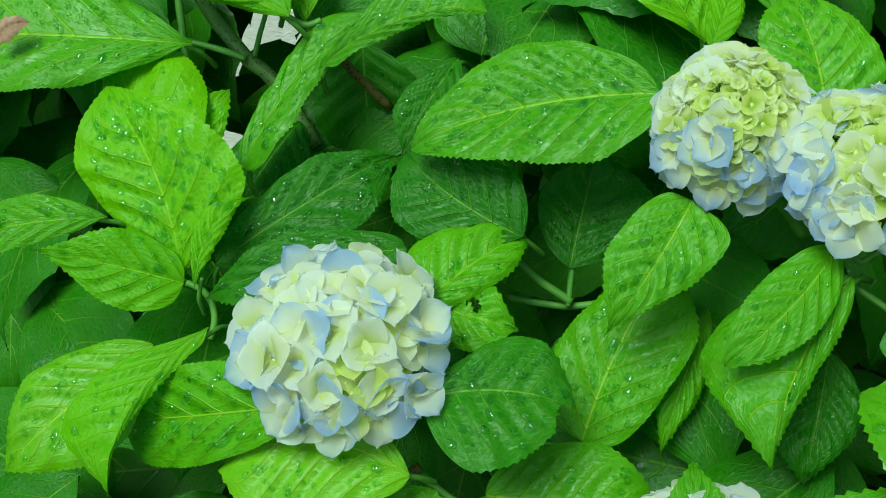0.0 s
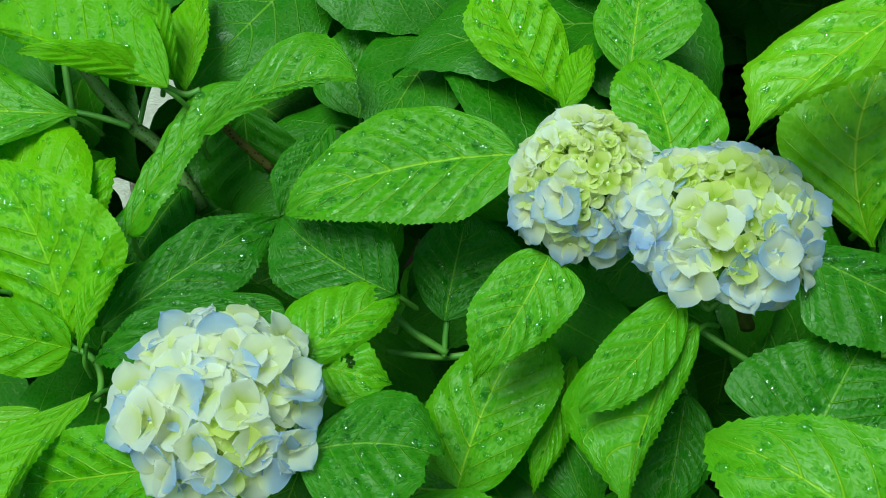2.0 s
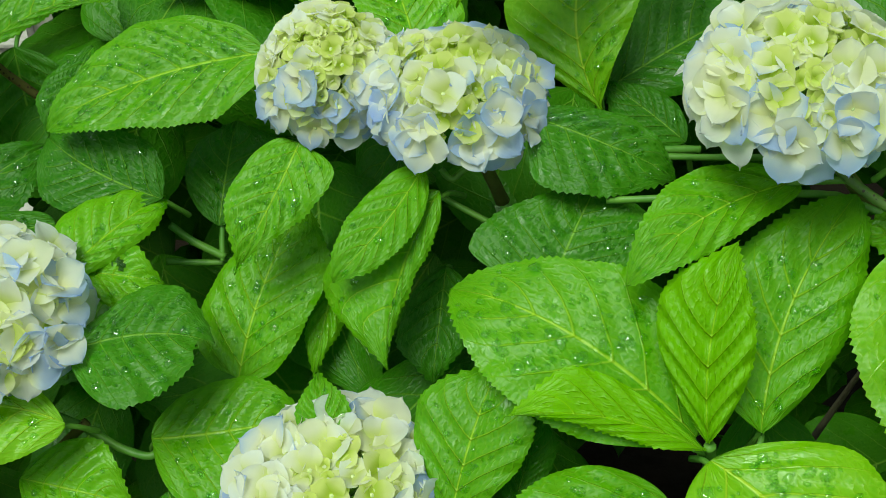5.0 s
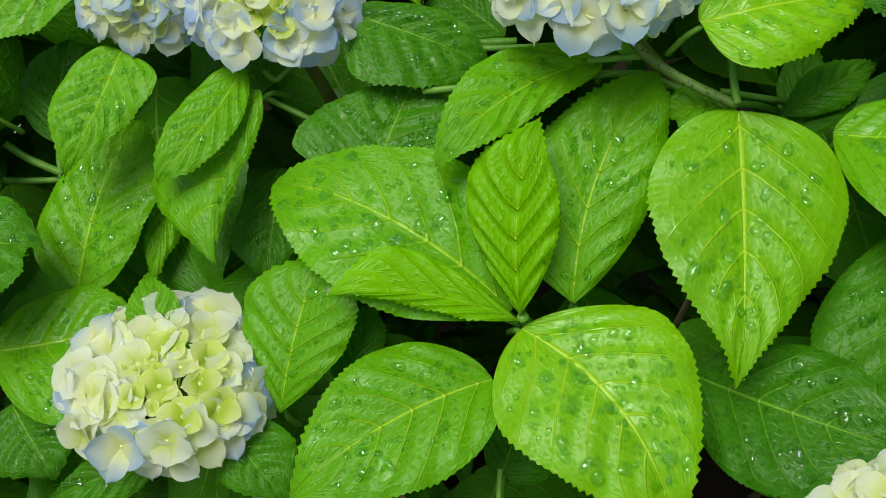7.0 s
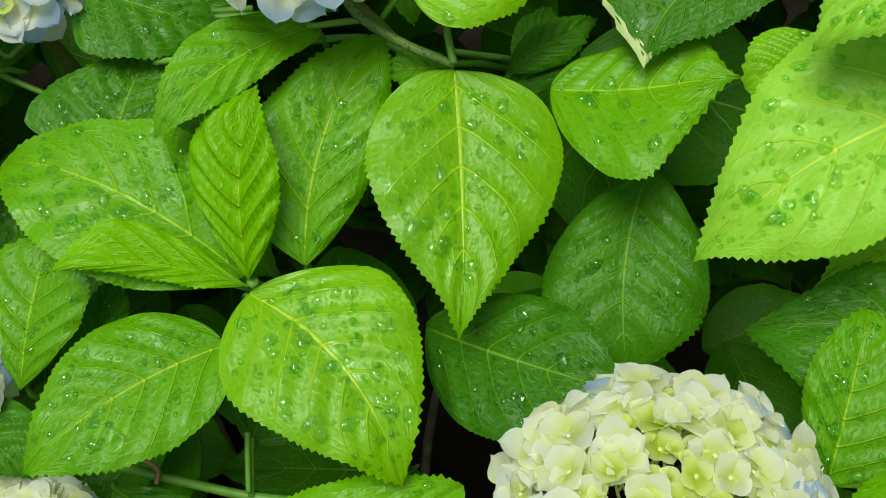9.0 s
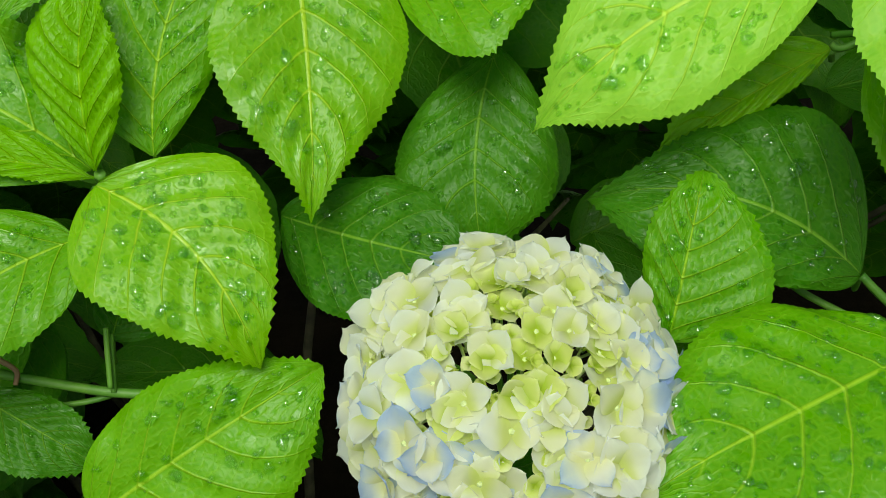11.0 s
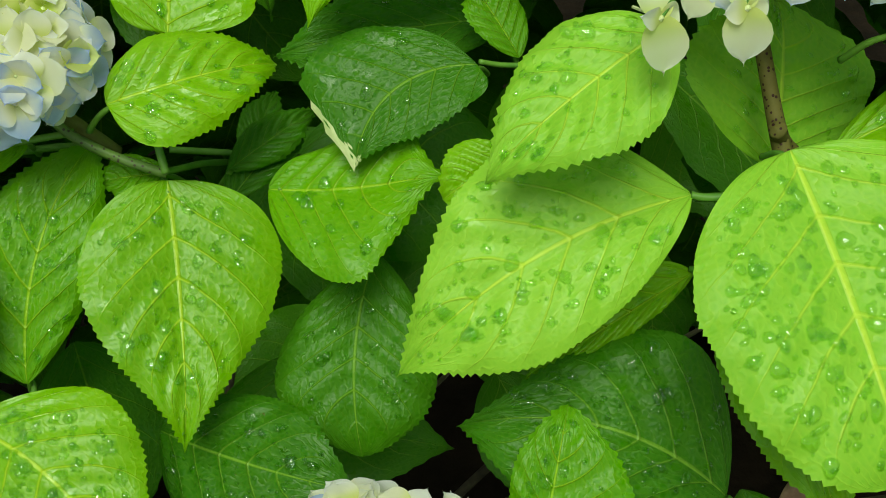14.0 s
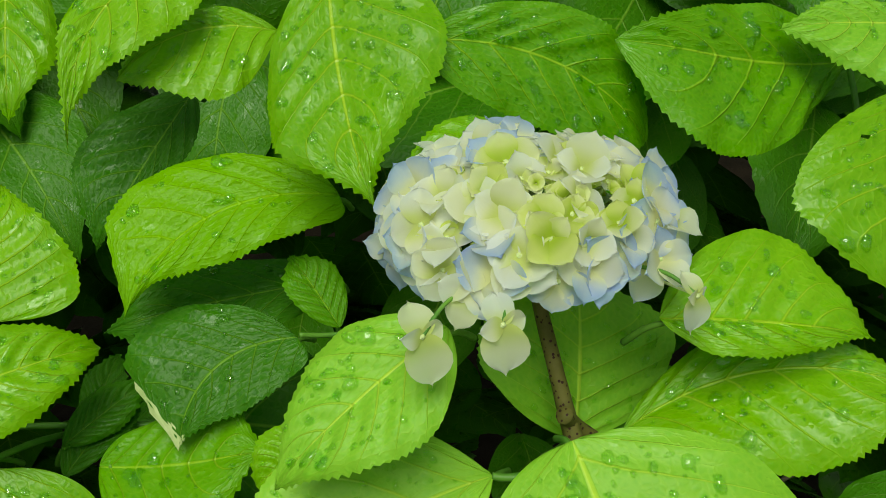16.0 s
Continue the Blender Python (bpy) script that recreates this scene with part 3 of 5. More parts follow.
def stone_wall():
    """A made-up wall of squared stones, in place of the sunlit paving behind the bush."""
    rng = np.random.default_rng(9)
    core = bmesh.new()
    bmesh.ops.create_cube(core, size=1.0)
    for v in core.verts:
        v.co = Vector((v.co.x * 1.7 - 1.30, v.co.y * 0.16 + 1.66, v.co.z * 0.72 + 0.36))
    me = bpy.data.meshes.new("paving_stand_in_wall")
    core.to_mesh(me)
    core.free()
    me.materials.append(MORTAR)
    wall = tagged(new("paving_stand_in_wall", me), "squared stone wall standing in for bright paving behind the bush", "wall", kind="structure")
    block = bmesh.new()
    bmesh.ops.create_cube(block, size=1.0)
    bmesh.ops.bevel(block, geom=list(block.edges), offset=0.04, segments=1, affect='EDGES')
    shared = bpy.data.meshes.new("stone")
    block.to_mesh(shared)
    block.free()
    shared.materials.append(STONE)
    for row in range(4):
        x = -2.2 + 0.18 * (row % 2)
        while x < -0.75:
            w = rng.uniform(0.26, 0.40)
            st = new("stone", shared)
            st.parent = wall
            st.matrix_basis = Matrix.Translation((x + w / 2, 1.575, 0.09 + 0.178 * row)) @ Matrix.Diagonal((w - 0.012, 0.05, 0.165, 1))
            x += w


stone_wall()


# ---- the bush: inner foliage, stems, shoots ----
def skin(x, z):
    """How far back the bush's outer skin lies."""
    return 0.13 + 0.9 * (z - 0.92) - 0.25 * (x - 0.2)


bush = new("hydrangea_bush")
tagged(bush, "inner leaves and old stems of a dense wet hydrangea bush", "bush")


# an opening in the foliage through which the bright stand-in wall shows
GAP_FROM = np.array((-0.116, 0.282, 0.928))
GAP_WAY = np.array((-0.368, 0.832, -0.415))


def inner_foliage(name, count, near, far, seed, material, spread_z):
    rng = np.random.default_rng(seed)
    vs, fs, uvl = [], [], []
    inward = np.array((0.0, 0.76, -0.65))
    for k in range(count):
        x, z = rng.uniform(-0.70, 1.60), rng.uniform(*spread_z)
        p = np.array((x, skin(x, z), z)) + inward * rng.uniform(near, far)
        if ((x - 0.42) / 1.16) ** 2 + ((z - 0.90) / 0.70) ** 2 > rng.uniform(0.8, 1.05):
            continue
        gap = p - GAP_FROM
        if np.linalg.norm(gap - GAP_WAY * (gap @ GAP_WAY)) < 0.052:
            continue
        if x > 0.24 and near < 0.2 and z < 1.12 and rng.random() < 0.82:
            continue
        n = np.array((rng.normal(0, 0.35), -0.55 + rng.normal(0, 0.3), 0.75 + rng.normal(0, 0.25)))
        n /= np.linalg.norm(n)
        out = np.array((rng.normal(0, 0.8), -0.5 + rng.normal(0, 0.4), -0.55 + rng.normal(0, 0.5)))
        out = out - n * (out @ n)
        out /= np.linalg.norm(out)
        ln = rng.uniform(0.10, 0.16)
        w = ln * rng.uniform(0.28, 0.36)
        verts, uvs, _ = leaf_shape(p - out * ln / 2, p + out * ln / 2, n, w, w, (0.42, 0.42), rng.normal(0, 0.03), rng.uniform(0.03, 0.12), rng.uniform(0, 0.25), 1.0, seed * 1000 + k, 32, 4, 13)
        fs += grid_faces(32, 9, len(vs))
        vs += verts.reshape(-1, 3).tolist()
        uvl.append(uvs.reshape(-1, 2))
    ob = mesh_object(name, vs, fs, material, bush, np.concatenate(uvl))
    tagged(ob, kind="stuff")


inner_foliage("inner_foliage", 340, 0.066, 0.13, 3, OLD_AND_SHADED, (0.58, 1.32))
# runs above and behind the seen leaves to block light from the back
inner_foliage("deep_foliage", 1900, 0.12, 0.55, 4, OLD_AND_SHADED, (0.30, 1.55))
# unseen low front leaves, added to stop light entering under the bush
inner_foliage("skirt_foliage", 420, 0.0, 0.12, 5, OLD_AND_SHADED, (0.08, 0.62))



def far_side_foliage(count, seed):
    """Unseen leaves added on the bush's far side, flanks and skirt to block light from its inside."""
    rng = np.random.default_rng(seed)
    vs, fs, uvl = [], [], []
    for k in range(count):
        ang = rng.uniform(-0.35, math.pi + 0.35)
        grow = rng.uniform(0.92, 1.06)
        p = np.array((0.42 + 1.22 * grow * math.cos(ang), 0.42 + 0.55 * grow * math.sin(ang), rng.uniform(0.04, 1.5)))
        if p[2] > 0.98 + (p[1] - 0.13) / 0.9 + 0.25 * (p[0] - 0.2):
            continue
        gap = p - GAP_FROM
        if np.linalg.norm(gap - GAP_WAY * (gap @ GAP_WAY)) < 0.09:
            continue
        n = np.array((math.cos(ang) + rng.normal(0, 0.3), math.sin(ang) + rng.normal(0, 0.3), 0.5 + rng.normal(0, 0.2)))
        n /= np.linalg.norm(n)
        out = np.array((rng.normal(0, 0.5), rng.normal(0, 0.5), -1.0))
        out = out - n * (out @ n)
        out /= np.linalg.norm(out)
        ln = rng.uniform(0.15, 0.20)
        w = ln * rng.uniform(0.32, 0.40)
        verts, uvs, _ = leaf_shape(p - out * ln / 2, p + out * ln / 2, n, w, w, (0.42, 0.42), rng.normal(0, 0.03), rng.uniform(0.03, 0.12), 0.1, 1.0, seed * 1000 + k, 14, 3, 6)
        fs += grid_faces(14, 7, len(vs))
        vs += verts.reshape(-1, 3).tolist()
        uvl.append(uvs.reshape(-1, 2))
    tagged(mesh_object("far_side_foliage", vs, fs, OLD_AND_SHADED, bush, np.concatenate(uvl)), kind="stuff")


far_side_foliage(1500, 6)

rng_stem = np.random.default_rng(21)
for k in range(26):
    x = -0.35 + 1.4 * k / 25 + rng_stem.normal(0, 0.02)
    z = rng_stem.uniform(0.74, 0.92)
    top = Vector((x, skin(x, z) + 0.24, z - 0.16))
    foot = Vector((0.35 + (x - 0.35) * 0.45, 0.42 + rng_stem.normal(0, 0.06), 0.0))
    mid = foot.lerp(top, 0.55) + Vector((rng_stem.normal(0, 0.03), 0.05, 0))
    stem("old_stem", [tuple(foot), tuple(mid), tuple(top)], [0.007, 0.0042, 0.0014], BARK, bush)


def shoot(label):
    ob = new("hydrangea_shoot")
    return tagged(ob, label, "plant shoot", "shoots of the bush")


sh = shoot('young yellow-green hydrangea shoot with upright wet puckered leaves')
stem('twig', [(-0.1027, 0.1336, 0.8596), (-0.0923, 0.1331, 0.8551), (-0.0864, 0.1280, 0.8458), (-0.0868, 0.1212, 0.8365)], [0.0017, 0.0018, 0.0018, 0.0019], GREEN_STEM, sh)
leaf(sh, (-0.1104, 0.1434, 0.8548), (-0.1732, 0.1981, 0.9286), (-0.01, -0.81, 0.59), 0.0369, 0.0452, peak=(0.62, 0.26), bend=-0.087, arch=0.05, fold=0.12, wet=1.2, mat=YOUNG, size=0.6, quilt=1.7, taper=1.01, full=1.00)
leaf(sh, (-0.1291, 0.1823, 0.8825), (-0.2073, 0.2698, 0.9212), (-0.20, -0.54, 0.82), 0.0212, 0.0404, peak=(0.42, 0.42), bend=0.016, arch=0.05, fold=0.12, wet=0.4, mat=YOUNG, size=0.6, taper=1.15, full=0.63)
leaf(sh, (-0.1421, 0.1989, 0.8686), (-0.1205, 0.2375, 0.9144), (0.05, -0.62, 0.78), 0.0170, 0.0130, peak=(0.50, 0.55), bend=0.000, arch=0.04, fold=0.12, wet=0.4, mat=YOUNG, size=0.6, taper=0.90)
leaf(sh, (-0.1073, 0.1387, 0.8545), (-0.1826, 0.1233, 0.8719), (0.29, -0.67, 0.68), 0.0204, 0.0194, peak=(0.28, 0.37), bend=-0.008, arch=0.05, fold=0.12, wet=0.6, mat=YOUNG, size=0.6, taper=1.81, full=0.35)
leaf(sh, (-0.0920, 0.1218, 0.8668), (-0.0762, 0.1622, 0.8990), (0.00, -0.62, 0.78), 0.0105, 0.0060, peak=(0.63, 0.45), bend=0.131, arch=0.05, fold=0.50, wet=0.2, mat=YOUNG, size=0.6, taper=1.56, full=0.96)
leaf(sh, (-0.1473, 0.1431, 0.8844), (-0.2308, 0.1216, 0.8673), (0.00, -0.62, 0.78), 0.0136, 0.0153, peak=(0.66, 0.48), bend=-0.022, arch=0.05, fold=0.12, wet=0.6, mat=MID, size=0.6, taper=1.06, full=0.77)

sh = shoot('hydrangea shoot on a dark speckled twig, fresh leaves at its tip')
stem('twig', [(-0.1624, 0.2862, 0.9537), (-0.1414, 0.2767, 0.9329), (-0.1212, 0.2699, 0.9160), (-0.1035, 0.2662, 0.9044), (-0.0764, 0.2528, 0.8757)], [0.0040, 0.0042, 0.0043, 0.0044, 0.0045], SPECKLED, sh)
stem('twig', [(-0.1557, 0.2611, 0.9269), (-0.1382, 0.2634, 0.9237), (-0.1205, 0.2647, 0.9189)], [0.0017, 0.0019, 0.0020], GREEN_STEM, sh)
stem('twig', [(-0.1811, 0.3086, 0.9392), (-0.1765, 0.3000, 0.9255), (-0.1679, 0.2846, 0.9009)], [0.0023, 0.0023, 0.0023], GREEN_STEM, sh)
stem('twig', [(-0.1145, 0.2830, 0.9387), (-0.1158, 0.2761, 0.9296), (-0.1168, 0.2683, 0.9191)], [0.0014, 0.0015, 0.0016], GREEN_STEM, sh)
stem('twig', [(-0.0726, 0.2598, 0.9503), (-0.0615, 0.2637, 0.9254), (-0.0378, 0.2693, 0.8982)], [0.0023, 0.0025, 0.0027], SPOT_STEM, sh)
stem('twig', [(-0.1105, 0.3054, 0.8688), (-0.0905, 0.3043, 0.8600), (-0.0630, 0.3020, 0.8467), (-0.0365, 0.2969, 0.8300)], [0.0032, 0.0032, 0.0032, 0.0032], SPOT_STEM, sh)
stem('twig', [(-0.0893, 0.2476, 0.9569), (-0.0769, 0.2476, 0.9524), (-0.0692, 0.2511, 0.9545)], [0.0017, 0.0018, 0.0019], GREEN_STEM, sh)
leaf(sh, (-0.1449, 0.2499, 0.9314), (-0.3164, 0.2218, 0.9258), (0.07, -0.58, 0.81), 0.0358, 0.0530, peak=(0.50, 0.64), bend=0.004, arch=0.05, fold=0.12, wet=0.7, mat=MID, size=0.6, taper=1.21, full=1.00)
leaf(sh, (-0.0946, 0.1920, 0.8931), (-0.0406, 0.2595, 0.9629), (-0.35, -0.52, 0.78), 0.0170, 0.0179, peak=(0.81, 0.25), bend=0.062, arch=0.05, fold=0.30, wet=0.8, mat=MID, size=0.6, taper=2.00, full=0.44)
leaf(sh, (-0.0602, 0.2218, 0.9418), (0.0207, 0.2427, 0.9762), (-0.13, -0.68, 0.73), 0.0279, 0.0069, peak=(0.85, 0.12), bend=0.090, arch=0.05, fold=0.12, wet=0.6, mat=MID, size=0.6, taper=0.40, full=1.40)
leaf(sh, (-0.0571, 0.2813, 0.9285), (-0.0471, 0.2654, 0.8553), (0.16, -0.96, 0.23), 0.0370, 0.0306, peak=(0.49, 0.45), bend=0.000, arch=0.05, fold=0.12, wet=0.3, mat=OLD_AND_SHADED, size=0.6)
leaf(sh, (-0.0790, 0.2311, 0.9639), (-0.2006, 0.2544, 0.9824), (0.00, -0.62, 0.78), 0.0080, 0.0539, peak=(0.41, 0.62), bend=0.000, arch=0.05, fold=0.12, wet=0.8, mat=YOUNG, size=0.6)
leaf(sh, (-0.0863, 0.2425, 0.9620), (-0.1475, 0.2062, 0.9894), (0.59, -0.55, 0.59), 0.0075, 0.0113, peak=(0.52, 0.20), bend=-0.037, arch=0.05, fold=0.12, wet=0.1, mat=YOUNG, size=0.6, taper=0.75, full=0.60)
leaf(sh, (-0.0836, 0.2499, 0.9596), (-0.1005, 0.2702, 1.0056), (0.25, -0.85, 0.46), 0.0223, 0.0080, peak=(0.62, 0.62), bend=0.000, arch=0.05, fold=0.12, wet=0.3, mat=YOUNG, size=0.6)
leaf(sh, (-0.0783, 0.2532, 0.9523), (-0.0878, 0.3207, 0.9901), (-0.04, -0.49, 0.87), 0.0160, 0.0080, peak=(0.54, 0.37), bend=0.000, arch=0.05, fold=0.12, wet=0.3, mat=YOUNG, size=0.6)

sh = shoot('hydrangea shoot with one glossy rain-beaded leaf over dark ones')
leaf(sh, (0.1135, 0.2034, 0.9622), (0.0010, 0.1726, 0.9340), (-0.04, -0.58, 0.81), 0.0326, 0.0318, peak=(0.32, 0.44), bend=-0.065, arch=-0.01, fold=0.12, wet=1.4, mat=MID, size=0.6, quilt=1.7, taper=0.80, full=0.44)
leaf(sh, (0.0073, 0.2439, 0.9466), (-0.0109, 0.2012, 0.9126), (0.00, -0.62, 0.78), 0.0115, 0.0145, peak=(0.39, 0.62), bend=0.000, arch=0.05, fold=0.12, wet=1, mat=OLD_AND_SHADED, size=0.6)
leaf(sh, (0.0091, 0.2893, 0.9273), (0.0162, 0.3616, 0.9846), (0.00, -0.62, 0.78), 0.0330, 0.0268, peak=(0.20, 0.54), bend=0.002, arch=0.05, fold=0.12, wet=0.4, mat=OLD_AND_SHADED, size=0.6, taper=1.37, full=0.35)

sh = shoot('hydrangea shoot with dark wet leaves, one eaten by insects')
stem('twig', [(0.0512, 0.1815, 0.8472), (0.0644, 0.1834, 0.8456), (0.0820, 0.1865, 0.8445), (0.0990, 0.1916, 0.8464)], [0.0019, 0.0019, 0.0019, 0.0019], GREEN_STEM, sh)
stem('twig', [(0.0539, 0.1888, 0.8662), (0.0667, 0.1859, 0.8577), (0.0838, 0.1841, 0.8493)], [0.0020, 0.0022, 0.0023], GREEN_STEM, sh)
stem('twig', [(0.0818, 0.1935, 0.8641), (0.0818, 0.1886, 0.8567), (0.0826, 0.1826, 0.8476)], [0.0016, 0.0016, 0.0016], GREEN_STEM, sh)
leaf(sh, (0.0599, 0.1674, 0.8955), (-0.0073, 0.1922, 0.9180), (-0.04, -0.73, 0.68), 0.0271, 0.0260, peak=(0.68, 0.28), bend=0.055, arch=0.05, fold=0.12, wet=0.5, mat=OLD_AND_SHADED, size=0.6, taper=0.75, full=0.67)
leaf(sh, (-0.0970, 0.1550, 0.8576), (-0.0180, 0.2229, 0.8999), (0.06, -0.58, 0.82), 0.0202, 0.0275, peak=(0.55, 0.58), bend=0.000, arch=0.05, fold=0.12, wet=1, mat=OLD_AND_SHADED, size=0.6)
leaf(sh, (-0.0836, 0.2475, 0.8939), (-0.1023, 0.1823, 0.8625), (0.00, -0.62, 0.78), 0.0230, 0.0230, peak=(0.45, 0.45), bend=0.000, arch=0.05, fold=0.12, wet=0.6, mat=OLD_AND_SHADED, size=0.6)
leaf(sh, (-0.1068, 0.2464, 0.8482), (-0.1285, 0.1881, 0.8276), (0.05, -0.62, 0.78), 0.0220, 0.0250, peak=(0.45, 0.45), bend=0.000, arch=0.05, fold=0.12, wet=0.6, mat=OLD_AND_SHADED, size=0.6)
leaf(sh, (0.0065, 0.1530, 0.8882), (-0.0885, 0.1218, 0.8634), (0.00, -0.62, 0.78), 0.0234, 0.0156, peak=(0.46, 0.53), bend=-0.023, arch=0.05, fold=0.12, wet=1, mat=OLD_AND_SHADED, size=0.6, taper=0.99, full=0.35)
leaf(sh, (0.0147, 0.1204, 0.8719), (0.0604, 0.1715, 0.8968), (0.07, -0.48, 0.87), 0.0265, 0.0148, peak=(0.35, 0.63), bend=0.012, arch=0.05, fold=0.12, wet=0.4, mat=MID, size=0.6, taper=0.75, full=0.66)
leaf(sh, (0.0136, 0.1331, 0.8726), (0.0674, 0.1296, 0.8698), (0.00, -0.62, 0.78), 0.0180, 0.0164, peak=(0.55, 0.62), bend=0.000, arch=0.05, fold=0.12, wet=0.6, mat=MID, holes=((0.5, 0.72, 0.075, 0.085), (0.6, 0.64, 0.05, 0.06)), size=0.6, label='leaf eaten through by insects')

sh = shoot('hydrangea shoot with drooping mid-green leaves on a forked stem')
leaf(sh, (0.0807, 0.1905, 0.8655), (0.0832, 0.2414, 0.9060), (0.00, -0.62, 0.78), 0.0236, 0.0338, peak=(0.49, 0.62), bend=0.000, arch=0.05, fold=0.12, wet=0.7, mat=OLD_AND_SHADED, size=0.6)
leaf(sh, (0.1360, 0.1617, 0.9331), (0.1077, 0.1164, 0.8853), (0.00, -0.73, 0.69), 0.0234, 0.0218, peak=(0.12, 0.47), bend=0.033, arch=0.06, fold=0.12, wet=1, mat=MID, size=0.6, taper=1.65, full=0.30)
leaf(sh, (0.1029, 0.1180, 0.8189), (0.1301, 0.1836, 0.8847), (-0.13, -0.67, 0.73), 0.0297, 0.0319, peak=(0.20, 0.59), bend=0.035, arch=0.05, fold=0.12, wet=0.7, mat=MID, size=0.6, taper=0.85, full=0.35)
leaf(sh, (0.1986, 0.1463, 0.9294), (0.1604, 0.0974, 0.8963), (0.03, -0.58, 0.82), 0.0145, 0.0164, peak=(0.47, 0.49), bend=0.054, arch=0.05, fold=0.12, wet=0.3, mat=MID, size=0.6, taper=0.75, full=0.49)
leaf(sh, (0.2068, 0.1405, 0.9204), (0.1846, 0.0786, 0.8608), (-0.34, -0.58, 0.74), 0.0086, 0.0433, peak=(0.27, 0.58), bend=-0.050, arch=0.03, fold=0.12, wet=0.3, mat=MID, size=0.6, taper=1.38, full=0.52)
leaf(sh, (0.1505, 0.1831, 0.8598), (0.1395, 0.1257, 0.8142), (0.00, -0.62, 0.78), 0.0098, 0.0090, peak=(0.45, 0.62), bend=0.000, arch=0.05, fold=0.12, wet=0.2, mat=MID, size=0.6)
leaf(sh, (0.2078, 0.1583, 0.8653), (0.2043, 0.1095, 0.8265), (0.00, -0.62, 0.78), 0.0187, 0.0211, peak=(0.42, 0.62), bend=0.000, arch=0.05, fold=0.12, wet=0.3, mat=OLD_AND_SHADED, size=0.6)

sh = shoot('low hydrangea shoot with dark crinkled leaves round a flower')
stem('twig', [(0.0043, 0.0927, 0.8145), (0.0273, 0.0894, 0.8074), (0.0475, 0.0845, 0.7982), (0.0633, 0.0832, 0.7948), (0.0689, 0.0880, 0.8013)], [0.0023, 0.0023, 0.0022, 0.0021, 0.0020], GREEN_STEM, sh)
stem('twig', [(0.0317, 0.0878, 0.8118), (0.0233, 0.0826, 0.8049), (0.0092, 0.0739, 0.7934)], [0.0025, 0.0025, 0.0025], SPOT_STEM, sh)
leaf(sh, (0.0347, 0.0790, 0.8629), (0.1020, 0.0922, 0.8630), (0.08, -0.42, 0.90), 0.0265, 0.0376, peak=(0.68, 0.35), bend=0.069, arch=0.05, fold=0.12, wet=1, mat=OLD_AND_SHADED, holes=((0.98, 0.3, 0.1, 0.25), (0.9, 0.05, 0.05, 0.2)), size=0.6, label='dark leaf with a torn ragged tip', taper=0.83, full=0.69)
leaf(sh, (-0.0098, 0.0575, 0.8673), (-0.1212, 0.0795, 0.8099), (-0.39, -0.81, 0.44), 0.0233, 0.0240, peak=(0.68, 0.42), bend=0.005, arch=0.05, fold=0.12, wet=1, mat=MID, size=0.6, taper=0.75, full=0.44)
leaf(sh, (-0.0721, 0.0942, 0.8677), (-0.1003, 0.0287, 0.8156), (0.00, -0.62, 0.78), 0.0060, 0.0301, peak=(0.12, 0.84), bend=-0.108, arch=0.05, fold=0.12, wet=0.4, mat=YOUNG, size=0.6, taper=2.00, full=1.13)
leaf(sh, (-0.1054, 0.0978, 0.8472), (-0.1627, 0.0403, 0.8016), (0.00, -0.62, 0.78), 0.0312, 0.0260, peak=(0.43, 0.53), bend=-0.012, arch=0.05, fold=0.12, wet=0.6, mat=FRESH, size=0.6, taper=1.03, full=0.64)
leaf(sh, (0.0355, 0.0583, 0.8364), (-0.0530, 0.0466, 0.8272), (0.00, -0.62, 0.78), 0.0367, 0.0142, peak=(0.66, 0.24), bend=-0.147, arch=0.05, fold=0.12, wet=0.7, mat=FRESH, size=0.6, taper=1.22, full=0.60)
leaf(sh, (0.0640, 0.0863, 0.8036), (0.1398, 0.0981, 0.8123), (-0.01, -0.54, 0.84), 0.0275, 0.0435, peak=(0.58, 0.40), bend=-0.036, arch=0.05, fold=0.12, wet=0.4, mat=MID, size=0.6, taper=0.75, full=0.47)
leaf(sh, (0.0036, 0.0619, 0.7962), (0.0622, 0.0541, 0.7901), (0.00, -0.62, 0.78), 0.0264, 0.0258, peak=(0.51, 0.62), bend=0.000, arch=0.05, fold=0.12, wet=0.5, mat=MID, size=0.6)
leaf(sh, (0.0710, 0.0768, 0.7768), (0.0969, 0.0463, 0.7525), (0.00, -0.62, 0.78), 0.0219, 0.0314, peak=(0.62, 0.30), bend=0.000, arch=0.05, fold=0.12, wet=0.3, mat=OLD_AND_SHADED, size=0.6)
leaf(sh, (0.1887, 0.0263, 0.8105), (0.2236, -0.0040, 0.7864), (0.00, -0.62, 0.78), 0.0207, 0.0161, peak=(0.57, 0.45), bend=0.000, arch=0.05, fold=0.12, wet=0.4, mat=OLD_AND_SHADED, size=0.6)
leaf(sh, (0.1625, 0.0230, 0.7892), (0.1081, 0.0093, 0.7783), (0.00, -0.62, 0.78), 0.0143, 0.0111, peak=(0.54, 0.43), bend=0.000, arch=0.05, fold=0.12, wet=0.6, mat=OLD_AND_SHADED, size=0.6)
leaf(sh, (0.1651, 0.0435, 0.8313), (0.1539, 0.0779, 0.8586), (0.00, -0.62, 0.78), 0.0130, 0.0125, peak=(0.50, 0.45), bend=0.000, arch=0.05, fold=0.12, wet=0.3, mat=MID, size=0.6)

sh = shoot('upright hydrangea shoot with shiny young leaves')
leaf(sh, (0.1299, 0.2432, 0.9722), (0.0859, 0.2795, 1.0232), (0.24, -0.68, 0.69), 0.0234, 0.0246, peak=(0.68, 0.47), bend=0.074, arch=0.05, fold=0.12, wet=1, mat=YOUNG, size=0.6, taper=0.75, full=1.00)
